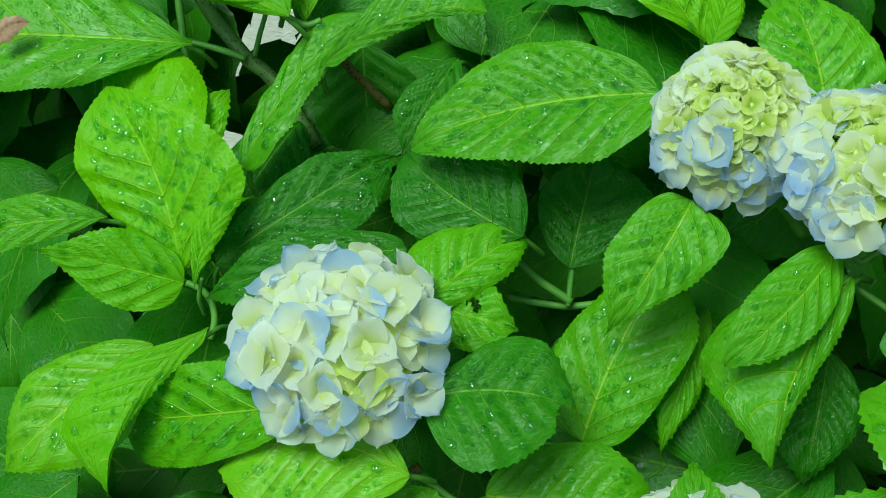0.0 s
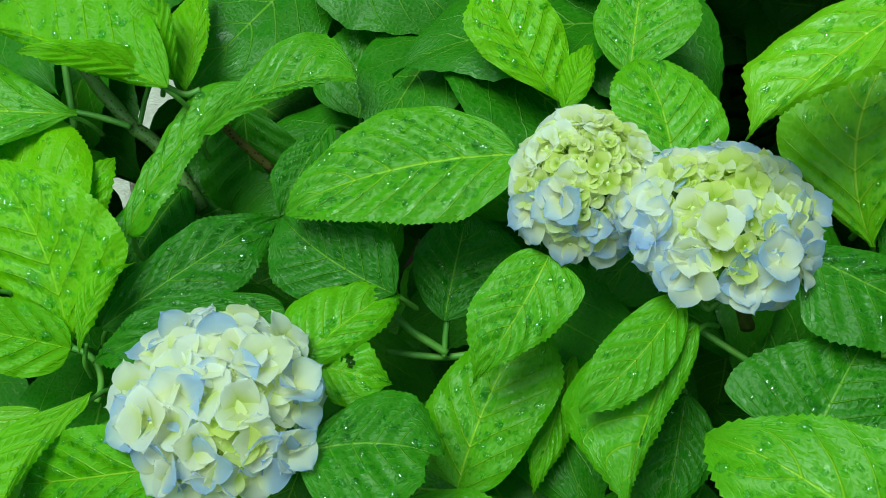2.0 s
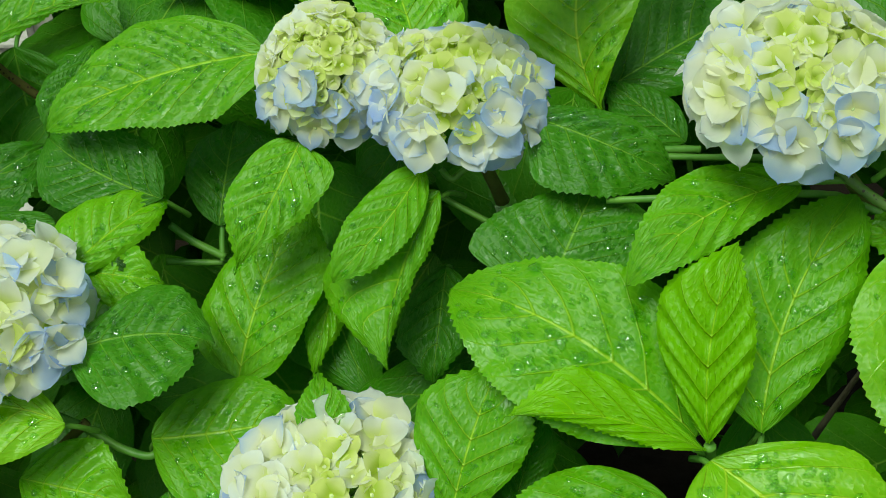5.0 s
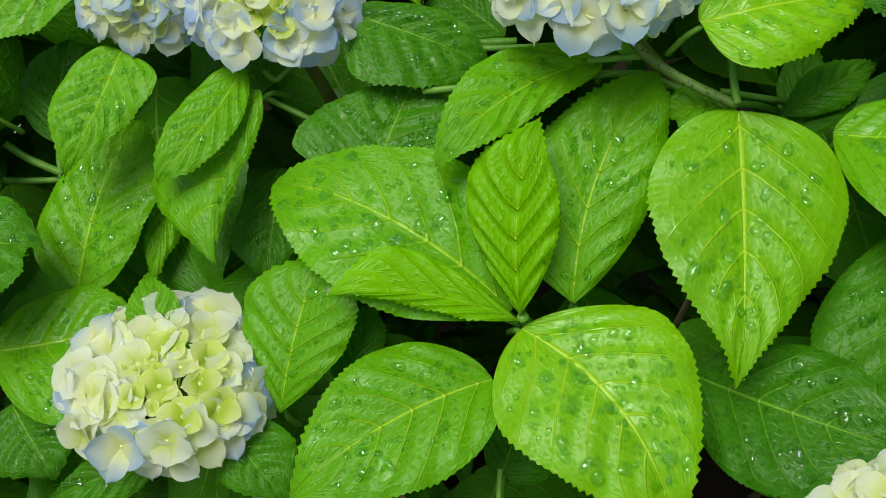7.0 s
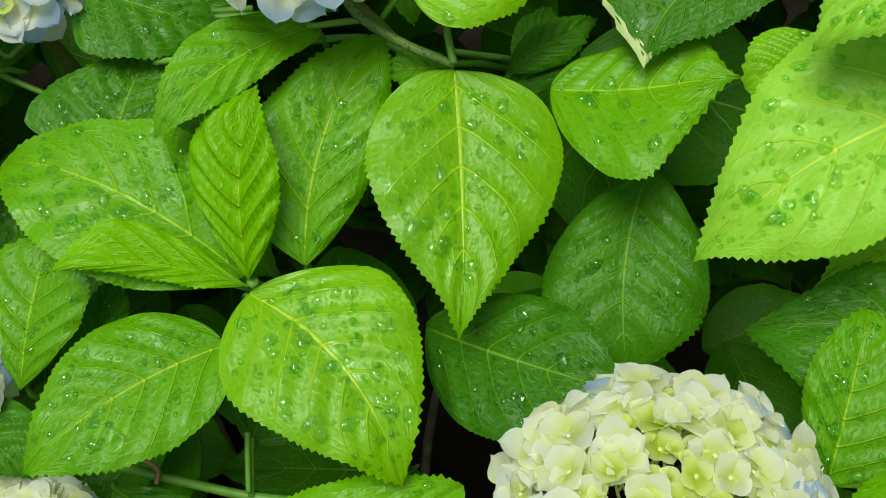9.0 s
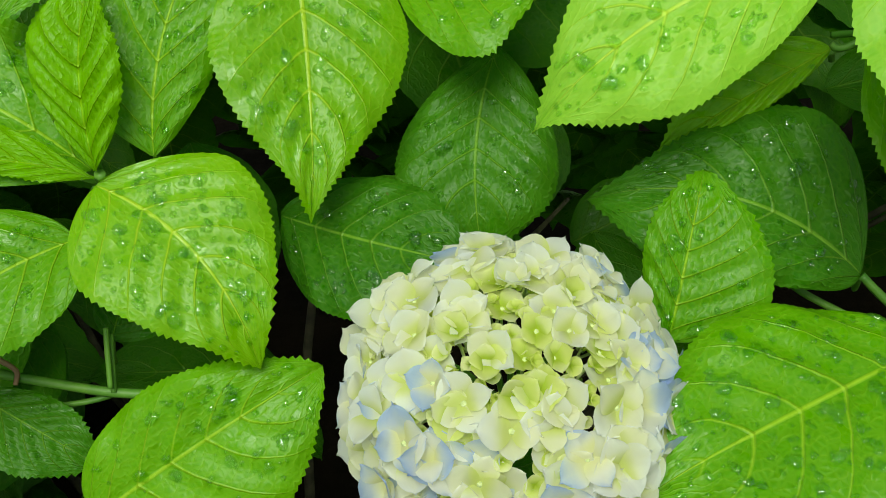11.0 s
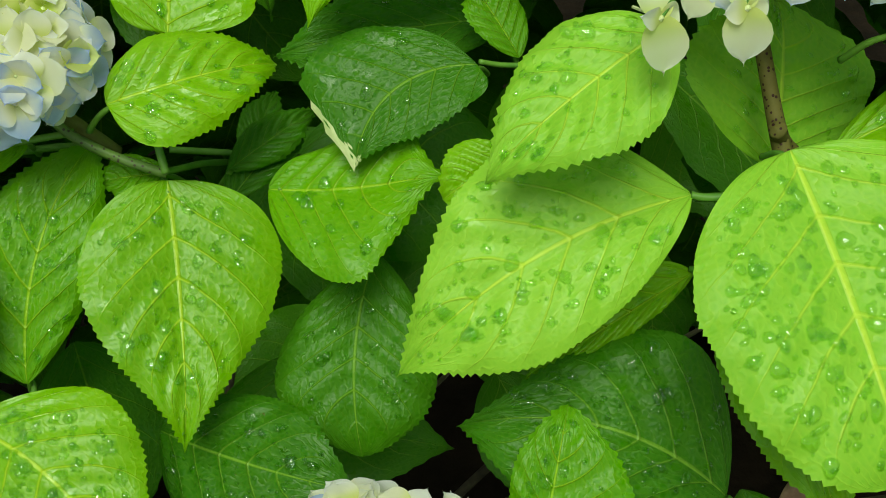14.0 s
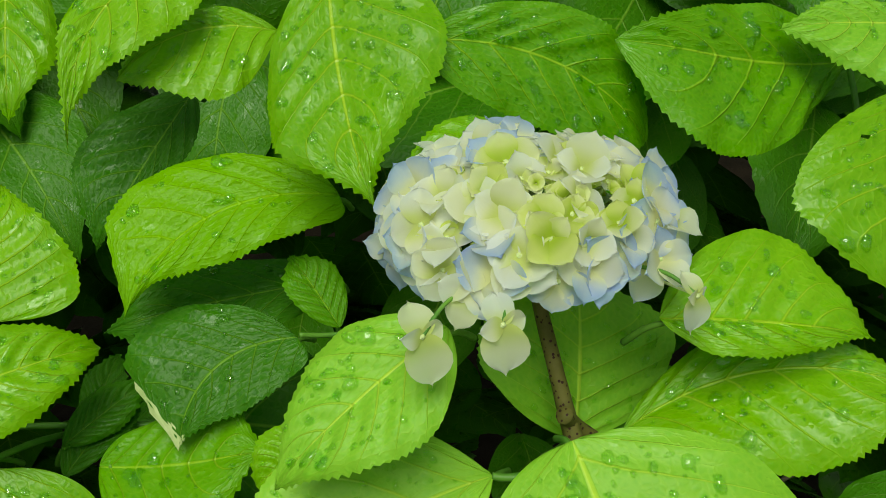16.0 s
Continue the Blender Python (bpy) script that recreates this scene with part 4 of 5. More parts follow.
leaf(sh, (0.1327, 0.2208, 0.9792), (0.1417, 0.2518, 1.0038), (0.00, -0.62, 0.78), 0.0091, 0.0083, peak=(0.54, 0.37), bend=0.000, arch=0.05, fold=0.12, wet=0.1, mat=YOUNG, size=0.6)
leaf(sh, (0.1611, 0.2634, 0.9831), (0.1615, 0.3211, 1.0277), (-0.18, -0.60, 0.78), 0.0219, 0.0330, peak=(0.35, 0.38), bend=0.000, arch=0.05, fold=0.12, wet=1, mat=MID, size=0.6)
leaf(sh, (0.1889, 0.2186, 0.9543), (0.1639, 0.2661, 0.9925), (0.01, -0.63, 0.78), 0.0241, 0.0294, peak=(0.57, 0.20), bend=-0.048, arch=0.05, fold=0.12, wet=1, mat=MID, size=0.6, taper=0.75, full=0.35)

sh = shoot('hydrangea shoot with large dull green leaves behind the blooms')
stem('twig', [(0.3351, 0.2392, 1.0244), (0.3432, 0.2343, 1.0151), (0.3564, 0.2276, 1.0017)], [0.0016, 0.0016, 0.0017], GREEN_STEM, sh)
stem('twig', [(0.3088, 0.1738, 0.9271), (0.3194, 0.1751, 0.9267), (0.3327, 0.1769, 0.9262)], [0.0020, 0.0020, 0.0020], GREEN_STEM, sh)
stem('twig', [(0.2058, 0.1614, 0.9206), (0.2116, 0.1593, 0.9161), (0.2191, 0.1635, 0.9207), (0.2494, 0.1801, 0.9388)], [0.0016, 0.0016, 0.0016, 0.0016], GREEN_STEM, sh)
stem('twig', [(0.2047, 0.1560, 0.9091), (0.2160, 0.1531, 0.9038), (0.2330, 0.1492, 0.8964)], [0.0016, 0.0016, 0.0017], GREEN_STEM, sh)
leaf(sh, (0.2873, 0.2010, 1.0646), (0.2147, 0.1477, 1.0133), (-0.14, -0.58, 0.80), 0.0179, 0.0249, peak=(0.27, 0.75), bend=-0.011, arch=0.05, fold=0.12, wet=0.6, mat=FRESH, size=0.6, taper=2.00, full=0.43)
leaf(sh, (0.2839, 0.1944, 0.9383), (0.2810, 0.2382, 1.0208), (-0.19, -0.87, 0.46), 0.0358, 0.0325, peak=(0.51, 0.67), bend=0.128, arch=0.05, fold=0.12, wet=0.9, mat=FRESH, size=0.6, taper=0.82, full=1.00)
leaf(sh, (0.3349, 0.2371, 1.0255), (0.2828, 0.2390, 1.0270), (0.00, -0.62, 0.78), 0.0122, 0.0164, peak=(0.53, 0.57), bend=0.000, arch=0.05, fold=0.12, wet=0.5, mat=OLD_AND_SHADED, size=0.6)
leaf(sh, (0.2897, 0.2383, 0.9300), (0.3695, 0.2784, 0.9619), (0.00, -0.62, 0.78), 0.0364, 0.0265, peak=(0.58, 0.42), bend=0.000, arch=0.05, fold=0.12, wet=0.2, mat=OLD_AND_SHADED, size=0.6)
leaf(sh, (0.2512, 0.1630, 0.9496), (0.3199, 0.1502, 0.9262), (0.15, -0.61, 0.78), 0.0169, 0.0332, peak=(0.53, 0.21), bend=-0.007, arch=0.05, fold=0.12, wet=1.3, mat=OLD_AND_SHADED, size=0.6, taper=0.85, full=0.54)
leaf(sh, (0.3273, 0.1930, 0.9218), (0.2846, 0.2204, 0.9435), (0.00, -0.62, 0.78), 0.0189, 0.0136, peak=(0.42, 0.36), bend=0.000, arch=0.05, fold=0.12, wet=0.2, mat=OLD_AND_SHADED, size=0.6)

sh = shoot('hydrangea shoot with dark leaves below a cream bloom')
stem('twig', [(0.2692, 0.1626, 0.9274), (0.2945, 0.1638, 0.9280), (0.3170, 0.1646, 0.9283), (0.3451, 0.1653, 0.9283), (0.3760, 0.1664, 0.9286)], [0.0017, 0.0017, 0.0017, 0.0017, 0.0017], GREEN_STEM, sh)
stem('twig', [(0.3615, 0.1068, 0.9484), (0.3742, 0.1075, 0.9489), (0.3894, 0.1085, 0.9497)], [0.0014, 0.0016, 0.0017], GREEN_STEM, sh)
leaf(sh, (0.2603, 0.1069, 0.8842), (0.2834, 0.1538, 0.9216), (-0.03, -0.61, 0.79), 0.0446, 0.0326, peak=(0.12, 0.79), bend=0.010, arch=0.05, fold=0.12, wet=0.8, mat=OLD_AND_SHADED, size=0.6, taper=1.32, full=0.30)
leaf(sh, (0.3669, 0.1122, 0.9460), (0.2936, 0.0630, 0.9240), (0.12, -0.55, 0.83), 0.0143, 0.0202, peak=(0.55, 0.48), bend=-0.070, arch=0.05, fold=0.12, wet=0.6, mat=MID, size=0.6, taper=0.75, full=0.35)

sh = shoot('five-leaved hydrangea shoot with a folded young leaf pair')
stem('twig', [(0.3300, 0.0339, 0.8610), (0.3316, 0.0391, 0.8474), (0.3305, 0.0382, 0.8249), (0.3279, 0.0324, 0.7954)], [0.0027, 0.0028, 0.0030, 0.0031], GREEN_STEM, sh)
stem('twig', [(0.3539, 0.0543, 0.8545), (0.3540, 0.0500, 0.8481), (0.3395, 0.0382, 0.8315)], [0.0014, 0.0015, 0.0016], GREEN_STEM, sh)
stem('twig', [(0.3196, 0.0195, 0.7826), (0.3188, 0.0121, 0.7717), (0.3182, 0.0031, 0.7587)], [0.0014, 0.0014, 0.0014], GREEN_STEM, sh)
leaf(sh, (0.3256, 0.0439, 0.8568), (0.2152, 0.0953, 0.8978), (0.02, -0.59, 0.80), 0.0406, 0.0395, peak=(0.50, 0.31), bend=-0.048, arch=0.12, fold=0.12, wet=1, mat=MID, taper=0.77, full=0.64)
leaf(sh, (0.3281, 0.0296, 0.8619), (0.2443, 0.0256, 0.8803), (0.19, -0.67, 0.72), 0.0073, 0.0197, peak=(0.26, 0.68), bend=-0.076, arch=-0.01, fold=0.12, wet=0.1, mat=YOUNG, label='young leaf folded along its midrib', taper=1.40, full=1.00)
leaf(sh, (0.3290, 0.0326, 0.8636), (0.3380, 0.0743, 0.9386), (-0.24, -0.84, 0.49), 0.0241, 0.0183, peak=(0.64, 0.45), bend=0.055, arch=0.05, fold=0.12, wet=0.05, mat=YOUNG, quilt=2.4, label='narrow young leaf, deeply corrugated', taper=1.15, full=0.80)
leaf(sh, (0.3534, 0.0468, 0.8583), (0.3944, 0.1133, 0.9410), (-0.06, -0.76, 0.64), 0.0380, 0.0270, peak=(0.21, 0.51), bend=0.079, arch=0.05, fold=0.12, wet=0.8, mat=MID, taper=0.75, full=0.75)
leaf(sh, (0.3291, 0.0231, 0.8627), (0.3906, -0.0474, 0.8094), (0.03, -0.59, 0.81), 0.0421, 0.0435, peak=(0.29, 0.32), bend=0.100, arch=0.10, fold=0.12, wet=2, mat=FRESH, taper=1.01, full=0.59)
leaf(sh, (0.3163, 0.0197, 0.8374), (0.2283, -0.0267, 0.8137), (0.05, -0.53, 0.85), 0.0332, 0.0320, peak=(0.40, 0.37), bend=-0.049, arch=0.05, fold=0.12, wet=1, mat=MID, taper=0.94, full=0.43)
leaf(sh, (0.2190, 0.0266, 0.8133), (0.2392, 0.0700, 0.8730), (-0.27, -0.73, 0.62), 0.0294, 0.0274, peak=(0.62, 0.64), bend=0.016, arch=0.05, fold=0.12, wet=1, mat=MID, taper=1.09, full=0.81)
leaf(sh, (0.2470, 0.0437, 0.8077), (0.2587, 0.0802, 0.8367), (0.00, -0.62, 0.78), 0.0122, 0.0123, peak=(0.41, 0.62), bend=0.000, arch=0.05, fold=0.12, wet=0.8, mat=OLD_AND_SHADED)

sh = shoot('hydrangea shoot with one broad pale-veined leaf hanging down')
stem('twig', [(0.3790, 0.1112, 0.9605), (0.3883, 0.1046, 0.9505), (0.4075, 0.0979, 0.9400), (0.4274, 0.0930, 0.9320)], [0.0023, 0.0023, 0.0023, 0.0023], SPECKLED, sh)
stem('twig', [(0.4262, 0.0934, 0.9326), (0.4446, 0.1197, 0.9172), (0.4643, 0.1442, 0.8991)], [0.0017, 0.0016, 0.0016], GREEN_STEM, sh)
stem('twig', [(0.4246, 0.1033, 0.9508), (0.4254, 0.0977, 0.9425), (0.4272, 0.0915, 0.9333)], [0.0017, 0.0019, 0.0020], GREEN_STEM, sh)
leaf(sh, (0.4076, 0.0425, 0.8197), (0.4866, -0.0212, 0.8303), (-0.43, -0.39, 0.81), 0.0326, 0.0379, peak=(0.51, 0.48), bend=-0.024, arch=0.05, fold=0.12, wet=1.3, mat=OLD_AND_SHADED, taper=0.75, full=0.61)
leaf(sh, (0.4273, 0.0883, 0.9315), (0.4206, -0.0017, 0.8490), (0.16, -0.67, 0.72), 0.0480, 0.0431, peak=(0.24, 0.32), bend=0.015, arch=0.01, fold=0.12, wet=0.9, mat=FRESH, taper=1.40, full=0.42)
leaf(sh, (0.4287, 0.1038, 0.9253), (0.3949, 0.1035, 0.9251), (0.00, -0.62, 0.78), 0.0125, 0.0113, peak=(0.48, 0.58), bend=0.000, arch=0.05, fold=0.12, wet=0.2, mat=MID)
leaf(sh, (0.4559, 0.1171, 0.9137), (0.5036, 0.1381, 0.9304), (0.00, -0.62, 0.78), 0.0120, 0.0113, peak=(0.46, 0.47), bend=0.000, arch=0.05, fold=0.12, wet=0.2, mat=OLD_AND_SHADED)
leaf(sh, (0.5220, 0.0873, 0.8745), (0.5006, 0.0177, 0.8053), (-0.15, -0.67, 0.72), 0.0410, 0.0386, peak=(0.56, 0.62), bend=-0.067, arch=0.05, fold=0.12, wet=0.4, mat=OLD_AND_SHADED, taper=0.75, full=0.79)

sh = shoot('hydrangea shoot with serrated leaves, one with a withered tip')
stem('twig', [(0.2862, 0.1352, 0.9204), (0.3542, 0.1258, 0.9308), (0.3803, 0.1218, 0.9343), (0.3930, 0.1179, 0.9335), (0.4260, 0.1028, 0.9252)], [0.0017, 0.0018, 0.0018, 0.0018, 0.0019], GREEN_STEM, sh)
stem('twig', [(0.5735, 0.0936, 0.9729), (0.5879, 0.0963, 0.9678), (0.6186, 0.0966, 0.9650)], [0.0012, 0.0013, 0.0014], GREEN_STEM, sh)
stem('twig', [(0.4291, 0.1363, 0.9164), (0.4492, 0.1360, 0.9127), (0.4738, 0.1339, 0.9082), (0.5044, 0.1307, 0.9042)], [0.0017, 0.0017, 0.0017, 0.0017], GREEN_STEM, sh)
leaf(sh, (0.4068, 0.0903, 0.9733), (0.4837, 0.1110, 0.9747), (0.14, -0.58, 0.80), 0.0234, 0.0271, peak=(0.36, 0.20), bend=-0.012, arch=0.11, fold=0.12, wet=1, mat=FRESH, taper=0.86, full=0.43)
leaf(sh, (0.4361, 0.1334, 0.9813), (0.4478, 0.1848, 1.0270), (0.01, -0.67, 0.75), 0.0273, 0.0398, peak=(0.24, 0.20), bend=0.005, arch=0.05, fold=0.12, wet=1, mat=FRESH, taper=1.13, full=0.35)
# grown tone instead of fresh: this leaf's part shade is put into colour
leaf(sh, (0.4728, 0.0950, 0.9154), (0.5503, 0.0596, 0.9385), (-0.41, -0.34, 0.85), 0.0318, 0.0470, peak=(0.67, 0.48), bend=-0.027, arch=-0.03, fold=0.12, wet=0.6, mat=MID, taper=2.00, full=0.53)
leaf(sh, (0.5722, 0.0937, 0.9718), (0.5096, 0.0696, 0.9386), (-0.17, -0.61, 0.77), 0.0258, 0.0408, peak=(0.40, 0.85), bend=-0.208, arch=0.02, fold=0.12, wet=0.3, mat=OLD_AND_SHADED, quilt=0.5, dry=0.09, label='curled leaf with a withered tip', taper=1.29, full=0.33)
leaf(sh, (0.4540, 0.1121, 0.8983), (0.4968, 0.1449, 0.9243), (0.00, -0.62, 0.78), 0.0129, 0.0121, peak=(0.35, 0.62), bend=0.000, arch=0.05, fold=0.12, wet=0.1, mat=OLD_AND_SHADED)
leaf(sh, (0.4655, 0.1514, 0.8924), (0.4872, 0.1822, 0.9169), (0.00, -0.62, 0.78), 0.0116, 0.0100, peak=(0.49, 0.60), bend=0.000, arch=0.05, fold=0.12, wet=0.1, mat=OLD_AND_SHADED)

sh = shoot('hydrangea shoot with a bright pointed leaf over shaded leaves')
leaf(sh, (0.6014, 0.1213, 1.0287), (0.4955, 0.0970, 0.9985), (-0.09, -0.60, 0.80), 0.0239, 0.0338, peak=(0.45, 0.84), bend=-0.179, arch=0.03, fold=0.12, wet=0.3, mat=YOUNG, taper=1.79, full=0.30)
leaf(sh, (0.6021, 0.1429, 0.9673), (0.4838, 0.1383, 0.9637), (0.00, -0.62, 0.78), 0.0245, 0.0212, peak=(0.62, 0.57), bend=0.000, arch=0.05, fold=0.12, wet=0.2, mat=OLD_AND_SHADED)
leaf(sh, (0.5932, 0.0955, 0.9719), (0.5764, 0.1271, 0.9970), (0.00, -0.62, 0.78), 0.0129, 0.0150, peak=(0.59, 0.53), bend=0.000, arch=0.05, fold=0.12, wet=0.1, mat=MID)
leaf(sh, (0.5464, 0.2289, 1.0405), (0.4851, 0.1761, 0.9862), (-0.08, -0.67, 0.74), 0.0163, 0.0324, peak=(0.28, 0.59), bend=0.000, arch=0.05, fold=0.12, wet=0.2, mat=OLD_AND_SHADED)

sh = shoot('large-leaved hydrangea shoot with a pale sky sheen, covered in big raindrops')
stem('twig', [(0.6333, -0.0157, 0.9660), (0.6421, -0.0184, 0.9654), (0.6691, -0.0234, 0.9680)], [0.0016, 0.0018, 0.0020], GREEN_STEM, sh)
stem('twig', [(0.6471, -0.0024, 0.9136), (0.6540, -0.0048, 0.9129), (0.6865, -0.0022, 0.9268)], [0.0014, 0.0016, 0.0017], GREEN_STEM, sh)
stem('twig', [(0.6594, -0.0255, 1.0003), (0.6675, -0.0216, 0.9881), (0.6851, -0.0266, 0.9677), (0.7036, -0.0462, 0.9288)], [0.0036, 0.0037, 0.0037, 0.0038], SPOT_STEM, sh)
leaf(sh, (0.6173, -0.0068, 1.0389), (0.5423, -0.0280, 0.9960), (-0.34, -0.46, 0.82), 0.0294, 0.0276, peak=(0.38, 0.40), bend=-0.010, arch=0.05, fold=0.12, wet=1.2, mat=PALE_SHEEN, taper=1.20, full=0.58)
leaf(sh, (0.6333, -0.0156, 0.9660), (0.5077, -0.0323, 0.9068), (-0.26, -0.63, 0.73), 0.0382, 0.0476, peak=(0.52, 0.29), bend=-0.068, arch=0.10, fold=0.12, wet=1.5, mat=PALE_SHEEN, taper=1.22, full=0.71)
leaf(sh, (0.5716, 0.0273, 0.9674), (0.5396, 0.0227, 0.9509), (-0.10, -0.62, 0.78), 0.0200, 0.0160, peak=(0.50, 0.50), bend=0.000, arch=0.04, fold=0.12, wet=0.4, mat=FRESH, taper=0.80)
leaf(sh, (0.6502, 0.0018, 0.9086), (0.5688, -0.0138, 0.8737), (-0.20, -0.62, 0.76), 0.0086, 0.0234, peak=(0.43, 0.43), bend=0.000, arch=0.05, fold=0.12, wet=0.6, mat=FRESH)
leaf(sh, (0.6566, -0.0418, 1.0016), (0.6676, -0.1451, 0.9291), (-0.09, -0.58, 0.81), 0.0749, 0.0546, peak=(0.42, 0.41), bend=-0.002, arch=0.05, fold=0.12, wet=1.8, mat=PALE_SHEEN, taper=0.40, full=0.44)
leaf(sh, (0.6432, -0.0380, 0.9398), (0.6757, -0.1186, 0.8591), (0.07, -0.69, 0.72), 0.0188, 0.0238, peak=(0.56, 0.35), bend=0.000, arch=0.05, fold=0.12, wet=1, mat=FRESH)
# lighter colour here offsets the shade cast by the flower head above
leaf(sh, (0.6742, -0.0039, 0.9654), (0.6914, 0.0456, 1.0194), (0.27, -0.75, 0.60), 0.0521, 0.0499, peak=(0.48, 0.59), bend=0.000, arch=0.05, fold=0.12, wet=1, mat=PALE_SHEEN)
leaf(sh, (0.6873, -0.0207, 0.9804), (0.8008, -0.0594, 1.0064), (-0.32, -0.34, 0.89), 0.0202, 0.0436, peak=(0.29, 0.51), bend=0.132, arch=0.05, fold=0.12, wet=1, mat=FRESH, taper=0.75, full=0.85)
leaf(sh, (0.6976, -0.0236, 1.0379), (0.7850, -0.0431, 1.0249), (0.01, -0.53, 0.85), 0.0409, 0.0154, peak=(0.44, 0.28), bend=0.000, arch=0.05, fold=0.12, wet=0.8, mat=FRESH)
leaf(sh, (0.6758, 0.0673, 1.0745), (0.6132, 0.0596, 1.0684), (0.00, -0.62, 0.78), 0.0107, 0.0171, peak=(0.62, 0.47), bend=0.000, arch=0.05, fold=0.12, wet=0.3, mat=FRESH)

sh = shoot('top hydrangea shoot with broad coarsely serrated light green leaves')
stem('twig', [(0.8395, 0.0878, 1.0801), (0.8484, 0.0808, 1.0733), (0.8664, 0.0675, 1.0609)], [0.0016, 0.0017, 0.0019], GREEN_STEM, sh)
stem('twig', [(0.8567, 0.1094, 1.0642), (0.8569, 0.1015, 1.0525), (0.8568, 0.0938, 1.0408)], [0.0016, 0.0016, 0.0016], GREEN_STEM, sh)
leaf(sh, (0.6060, 0.1399, 1.1276), (0.6018, 0.0481, 1.0659), (-0.26, -0.53, 0.81), 0.0480, 0.0334, peak=(0.31, 0.63), bend=-0.034, arch=-0.02, fold=0.12, wet=0.8, mat=FRESH, taper=1.88, full=0.35)
leaf(sh, (0.6444, 0.1131, 1.1044), (0.7462, 0.0934, 1.0486), (0.10, -0.87, 0.49), 0.0261, 0.0310, peak=(0.60, 0.53), bend=0.112, arch=0.05, fold=0.12, wet=0.8, mat=MID, taper=0.75, full=0.35)
leaf(sh, (0.8670, 0.1264, 1.0592), (0.7309, 0.0944, 1.1037), (0.36, -0.76, 0.54), 0.0476, 0.0272, peak=(0.68, 0.46), bend=0.054, arch=0.05, fold=0.12, wet=0.8, mat=MID, taper=0.75, full=0.95)
leaf(sh, (0.8793, 0.0922, 1.0902), (0.8081, 0.0991, 1.0957), (0.00, -0.62, 0.78), 0.0314, 0.0145, peak=(0.25, 0.44), bend=-0.004, arch=0.05, fold=0.12, wet=0.5, mat=PALE_SHEEN, taper=1.29, full=0.58)
leaf(sh, (0.8549, 0.0622, 1.0763), (0.8167, -0.0103, 1.0187), (0.00, -0.62, 0.78), 0.0363, 0.0463, peak=(0.42, 0.63), bend=-0.052, arch=0.05, fold=0.12, wet=0.6, mat=FRESH, holes=((0.35, 0.23, 0.014, 0.03),), label='light green leaf with one dark bite hole', taper=0.75, full=0.95)
leaf(sh, (0.5897, 0.1975, 1.0817), (0.5091, 0.1867, 1.0731), (0.00, -0.62, 0.78), 0.0378, 0.0109, peak=(0.42, 0.20), bend=-0.132, arch=0.05, fold=0.12, wet=0.8, mat=FRESH, taper=0.97, full=0.90)
leaf(sh, (0.5435, 0.2076, 1.1230), (0.4844, 0.1368, 1.0667), (0.00, -0.62, 0.78), 0.0327, 0.0140, peak=(0.20, 0.39), bend=-0.126, arch=0.05, fold=0.12, wet=0.8, mat=FRESH, taper=2.00, full=0.51)
leaf(sh, (0.4684, 0.2531, 1.1220), (0.4579, 0.1784, 1.0626), (0.00, -0.62, 0.78), 0.0239, 0.0228, peak=(0.59, 0.55), bend=0.000, arch=0.05, fold=0.12, wet=1, mat=FRESH)

sh = shoot('lower hydrangea shoot with wide dark leaves on green stems')
stem('twig', [(0.2239, 0.0312, 0.7693), (0.2555, 0.0227, 0.7634), (0.2871, 0.0142, 0.7575), (0.3188, 0.0063, 0.7524), (0.3454, 0.0015, 0.7504)], [0.0023, 0.0024, 0.0024, 0.0025, 0.0025], GREEN_STEM, sh)
stem('twig', [(0.3207, 0.0218, 0.7762), (0.3197, 0.0129, 0.7644), (0.3190, 0.0049, 0.7539)], [0.0014, 0.0015, 0.0016], GREEN_STEM, sh)
stem('twig', [(0.2907, 0.0094, 0.7453), (0.3071, 0.0084, 0.7466), (0.3209, 0.0089, 0.7495)], [0.0014, 0.0015, 0.0016], GREEN_STEM, sh)
stem('twig', [(0.2675, 0.0208, 0.7695), (0.2750, 0.0165, 0.7652), (0.2739, 0.0126, 0.7598)], [0.0014, 0.0013, 0.0012], DRY, sh)
stem('twig', [(0.6473, -0.0690, 0.8387), (0.6571, -0.0785, 0.8300), (0.6676, -0.0876, 0.8221), (0.6916, -0.1041, 0.8089)], [0.0019, 0.0020, 0.0021, 0.0022], GREEN_STEM, sh)
stem('twig', [(0.6650, -0.0825, 0.8211), (0.6800, -0.0827, 0.8246), (0.7022, -0.0840, 0.8284)], [0.0016, 0.0017, 0.0019], GREEN_STEM, sh)
stem('twig', [(0.6251, -0.0513, 0.8228), (0.6342, -0.0575, 0.8178), (0.6550, -0.0691, 0.8095)], [0.0016, 0.0017, 0.0019], GREEN_STEM, sh)
stem('twig', [(0.6551, -0.1194, 0.8463), (0.6627, -0.1217, 0.8455), (0.6800, -0.1265, 0.8443)], [0.0017, 0.0019, 0.0020], GREEN_STEM, sh)
leaf(sh, (0.6473, -0.0682, 0.8391), (0.5371, -0.0242, 0.8632), (-0.08, -0.62, 0.78), 0.0354, 0.0514, peak=(0.63, 0.20), bend=-0.118, arch=0.09, fold=0.12, wet=1, mat=OLD_AND_SHADED, taper=1.27, full=0.50)
leaf(sh, (0.5561, -0.0855, 0.8315), (0.5788, -0.0443, 0.8868), (-0.31, -0.70, 0.65), 0.0176, 0.0371, peak=(0.50, 0.29), bend=-0.003, arch=0.05, fold=0.12, wet=1, mat=MID, taper=0.75, full=0.60)
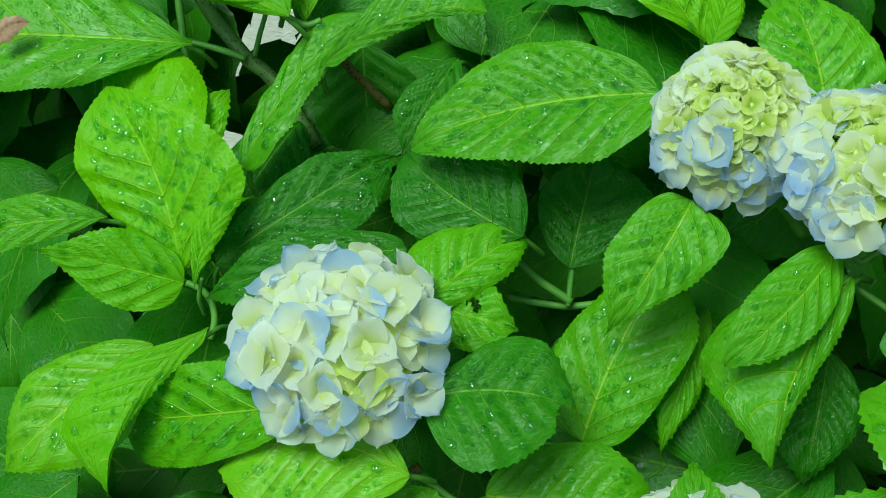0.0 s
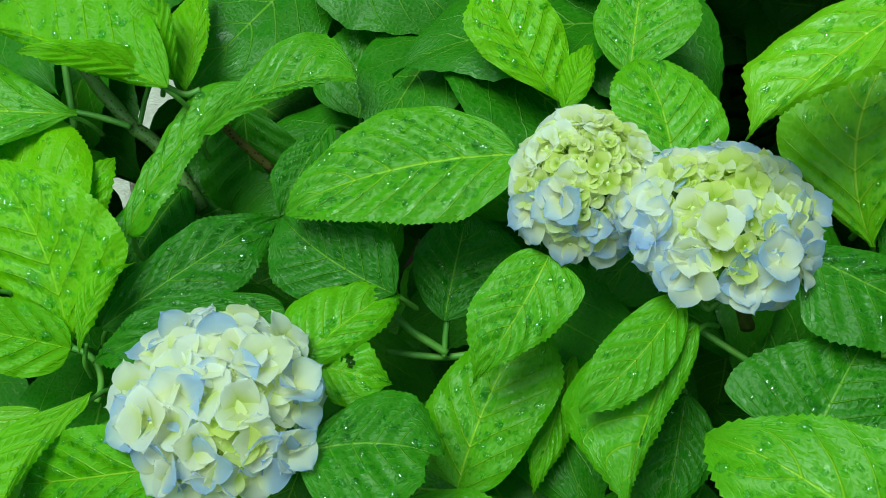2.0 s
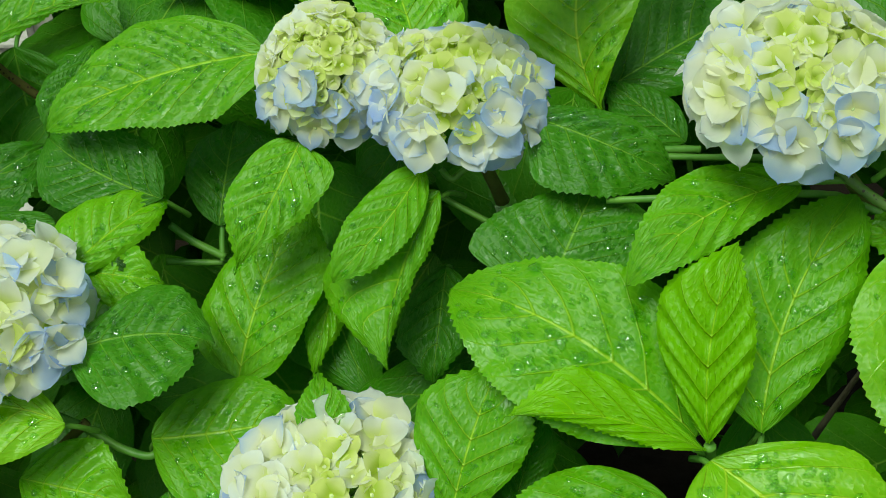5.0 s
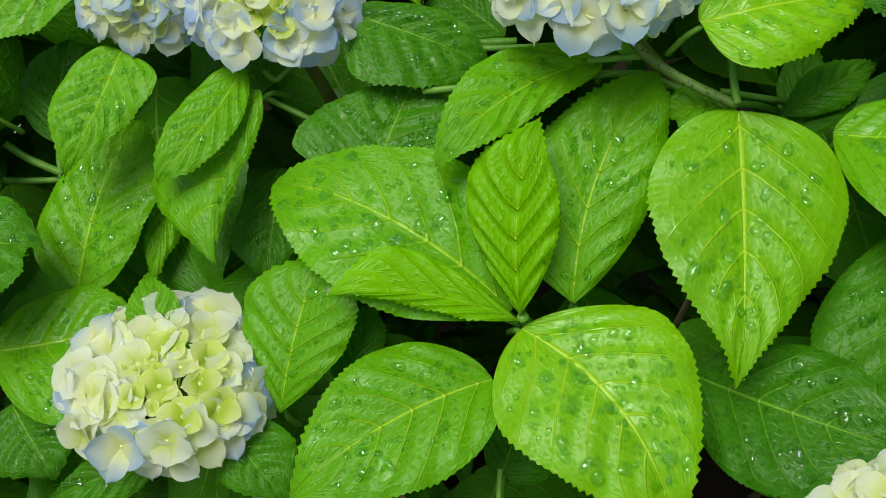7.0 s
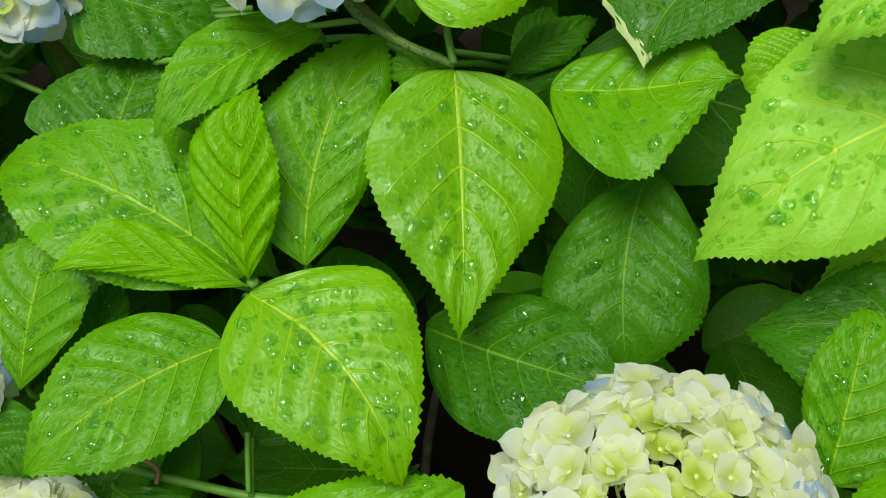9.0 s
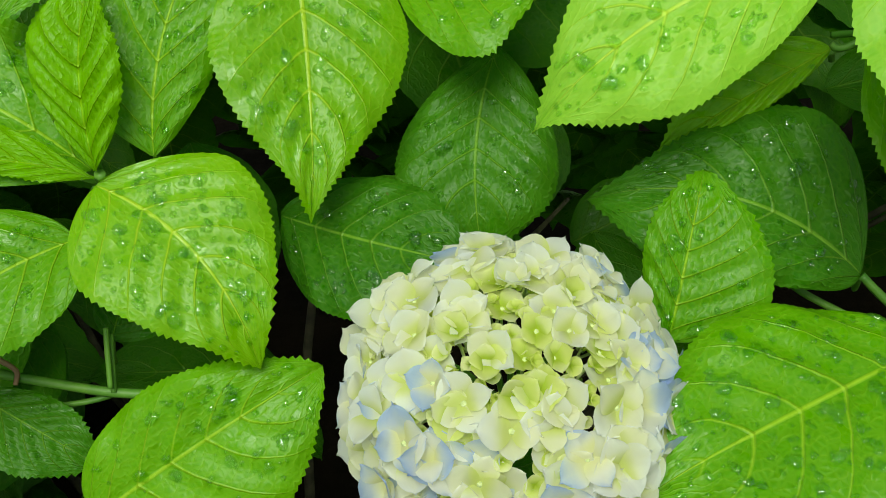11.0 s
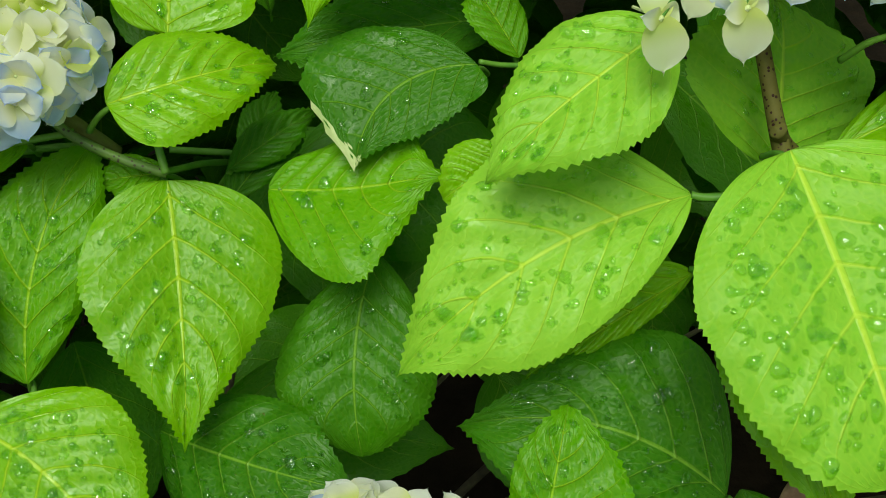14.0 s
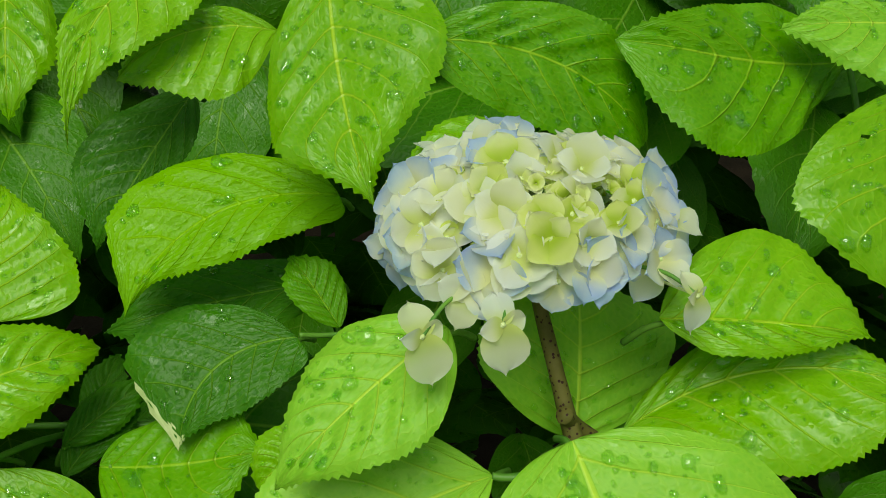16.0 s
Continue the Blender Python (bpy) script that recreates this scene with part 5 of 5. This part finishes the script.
leaf(sh, (0.6555, -0.1190, 0.8466), (0.5208, -0.1643, 0.8403), (0.05, -0.29, 0.96), 0.0541, 0.0457, peak=(0.52, 0.51), bend=0.001, arch=0.03, fold=0.12, wet=1.3, mat=MID, taper=0.84, full=0.75)
leaf(sh, (0.3086, -0.0562, 0.7379), (0.4156, -0.0415, 0.7988), (-0.24, -0.75, 0.61), 0.0331, 0.0506, peak=(0.36, 0.38), bend=0.012, arch=0.05, fold=0.12, wet=0.8, mat=MID, taper=0.75, full=0.35)
leaf(sh, (0.2529, 0.0150, 0.7564), (0.3127, -0.0211, 0.7277), (0.00, -0.62, 0.78), 0.0168, 0.0234, peak=(0.53, 0.40), bend=0.000, arch=0.05, fold=0.12, wet=0.3, mat=OLD_AND_SHADED)
leaf(sh, (0.3193, 0.0268, 0.7671), (0.3314, 0.0516, 0.7868), (0.00, -0.62, 0.78), 0.0124, 0.0220, peak=(0.38, 0.28), bend=0.000, arch=0.05, fold=0.12, wet=0.1, mat=OLD_AND_SHADED)

# ---- the eight flower heads ----
flower_head((-0.0053, 0.0910, 0.8765), 0.0408, 0.0255, (0.0, -0.3, 0.95), 66, 0.0280, 0.0190, (0.3, -0.9, 0.15), 0.7, 0.85,
            "loose cream and pale blue hydrangea mophead above dark leaves", 1, (0.03, 0.15, 0.79), low=-0.35)
flower_head((0.149, 0.186, 0.958), 0.0310, 0.0300, (-0.05, -0.4, 0.9), 112, 0.0235, 0.0085, (0.15, -0.55, 0.8), 1.75, 1.1,
            "half-open hydrangea mophead, lime buds with a pale blue lower rim", 2, (0.19, 0.20, 0.90))
flower_head((0.2125, 0.1706, 0.956), 0.0392, 0.0230, (0.10, -0.15, 1.0), 96, 0.0245, 0.0130, (0.25, -0.4, 0.95), 1.15, 1.1,
            "cream hydrangea mophead with blue outer sepals, touching another head", 3, (0.235, 0.20, 0.88), RED_STEM)
flower_head((0.3620, 0.1114, 0.9920), 0.0405, 0.0275, (0.0, -0.1, 1.0), 74, 0.0260, 0.0120, (0.1, -0.4, 0.9), 1.0, 0.35,
            "cream hydrangea mophead on a reddish stalk", 4, (0.405, 0.125, 0.925), RED_STEM)
flower_head((0.1675, 0.038, 0.8230), 0.0435, 0.0215, (0.05, -0.12, 1.0), 74, 0.0255, 0.0140, (0.3, -0.5, 0.8), 0.8, 0.30,
            "full creamy hydrangea mophead with faint blue at its edge", 5, (0.18, 0.10, 0.74), low=-0.2)
flower_head((0.2176, -0.019, 0.752), 0.032, 0.025, (0.0, -0.4, 0.9), 72, 0.0230, 0.0140, (0, -0.5, 0.85), 0.8, 0.35,
            "creamy hydrangea mophead low in the bush", 6, (0.24, 0.06, 0.68))
flower_head((0.4843, -0.113, 0.8440), 0.0595, 0.0430, (0.02, -0.12, 1.0), 190, 0.0215, 0.0135, (0.08, -0.30, 0.95), 0.8, 0.42,
            "large domed cream hydrangea mophead with lilac-blue tips", 7, (0.50, -0.02, 0.74))
flower_head((0.6585, 0.018, 1.0625), 0.0565, 0.0305, (0.03, 0.25, 0.96), 128, 0.0240, 0.0130, (0.1, -0.45, 0.85), 0.7, 0.62,
            "flat-domed cream hydrangea mophead on a dark spotted stalk", 8, (0.664, -0.031, 0.984), SPOT_STEM,
            hanging=(((0.600, -0.036, 1.059), (0.1, -0.9, 0.25), 0.0190, 0.0), ((0.627, -0.044, 1.064), (-0.1, -0.9, 0.3), 0.0180, 0.1), ((0.700, -0.046, 1.063), (0.3, -0.9, 0.2), 0.0140, -0.3)))


# ---- small fallen things ----
def curled_scrap(name, place, normal, along, length, width, label, category):
    """A dry, curled petal or leaf scrap."""
    verts, uvs, _ = leaf_shape(Vector(place), Vector(place) + Vector(along).normalized() * length, normal, width, width, (0.45, 0.45), 0.08, 0.14, 0.5, 0.6, 901, 25, 5, 3)
    ob = mesh_object(name, (verts - np.array(place)).reshape(-1, 3).tolist(), grid_faces(25, 11), DRY, None, uvs.reshape(-1, 2), at=place)
    return tagged(ob, label, category)

curled_scrap("fallen_petal", (-0.2410, 0.2109, 0.9361), (0.1, -0.7, 0.7), (0.0151, 0.0113, 0.0102), 0.0214, 0.0065, "pinkish brown withered petal lying on a leaf", "petal")
curled_scrap("dead_leaf", (0.6809, -0.0595, 0.8114), (0.0, -0.6, 0.8), (0.0250, 0.0008, 0.0070), 0.0260, 0.008, "dry brown curled leaf caught among stems", "leaf")
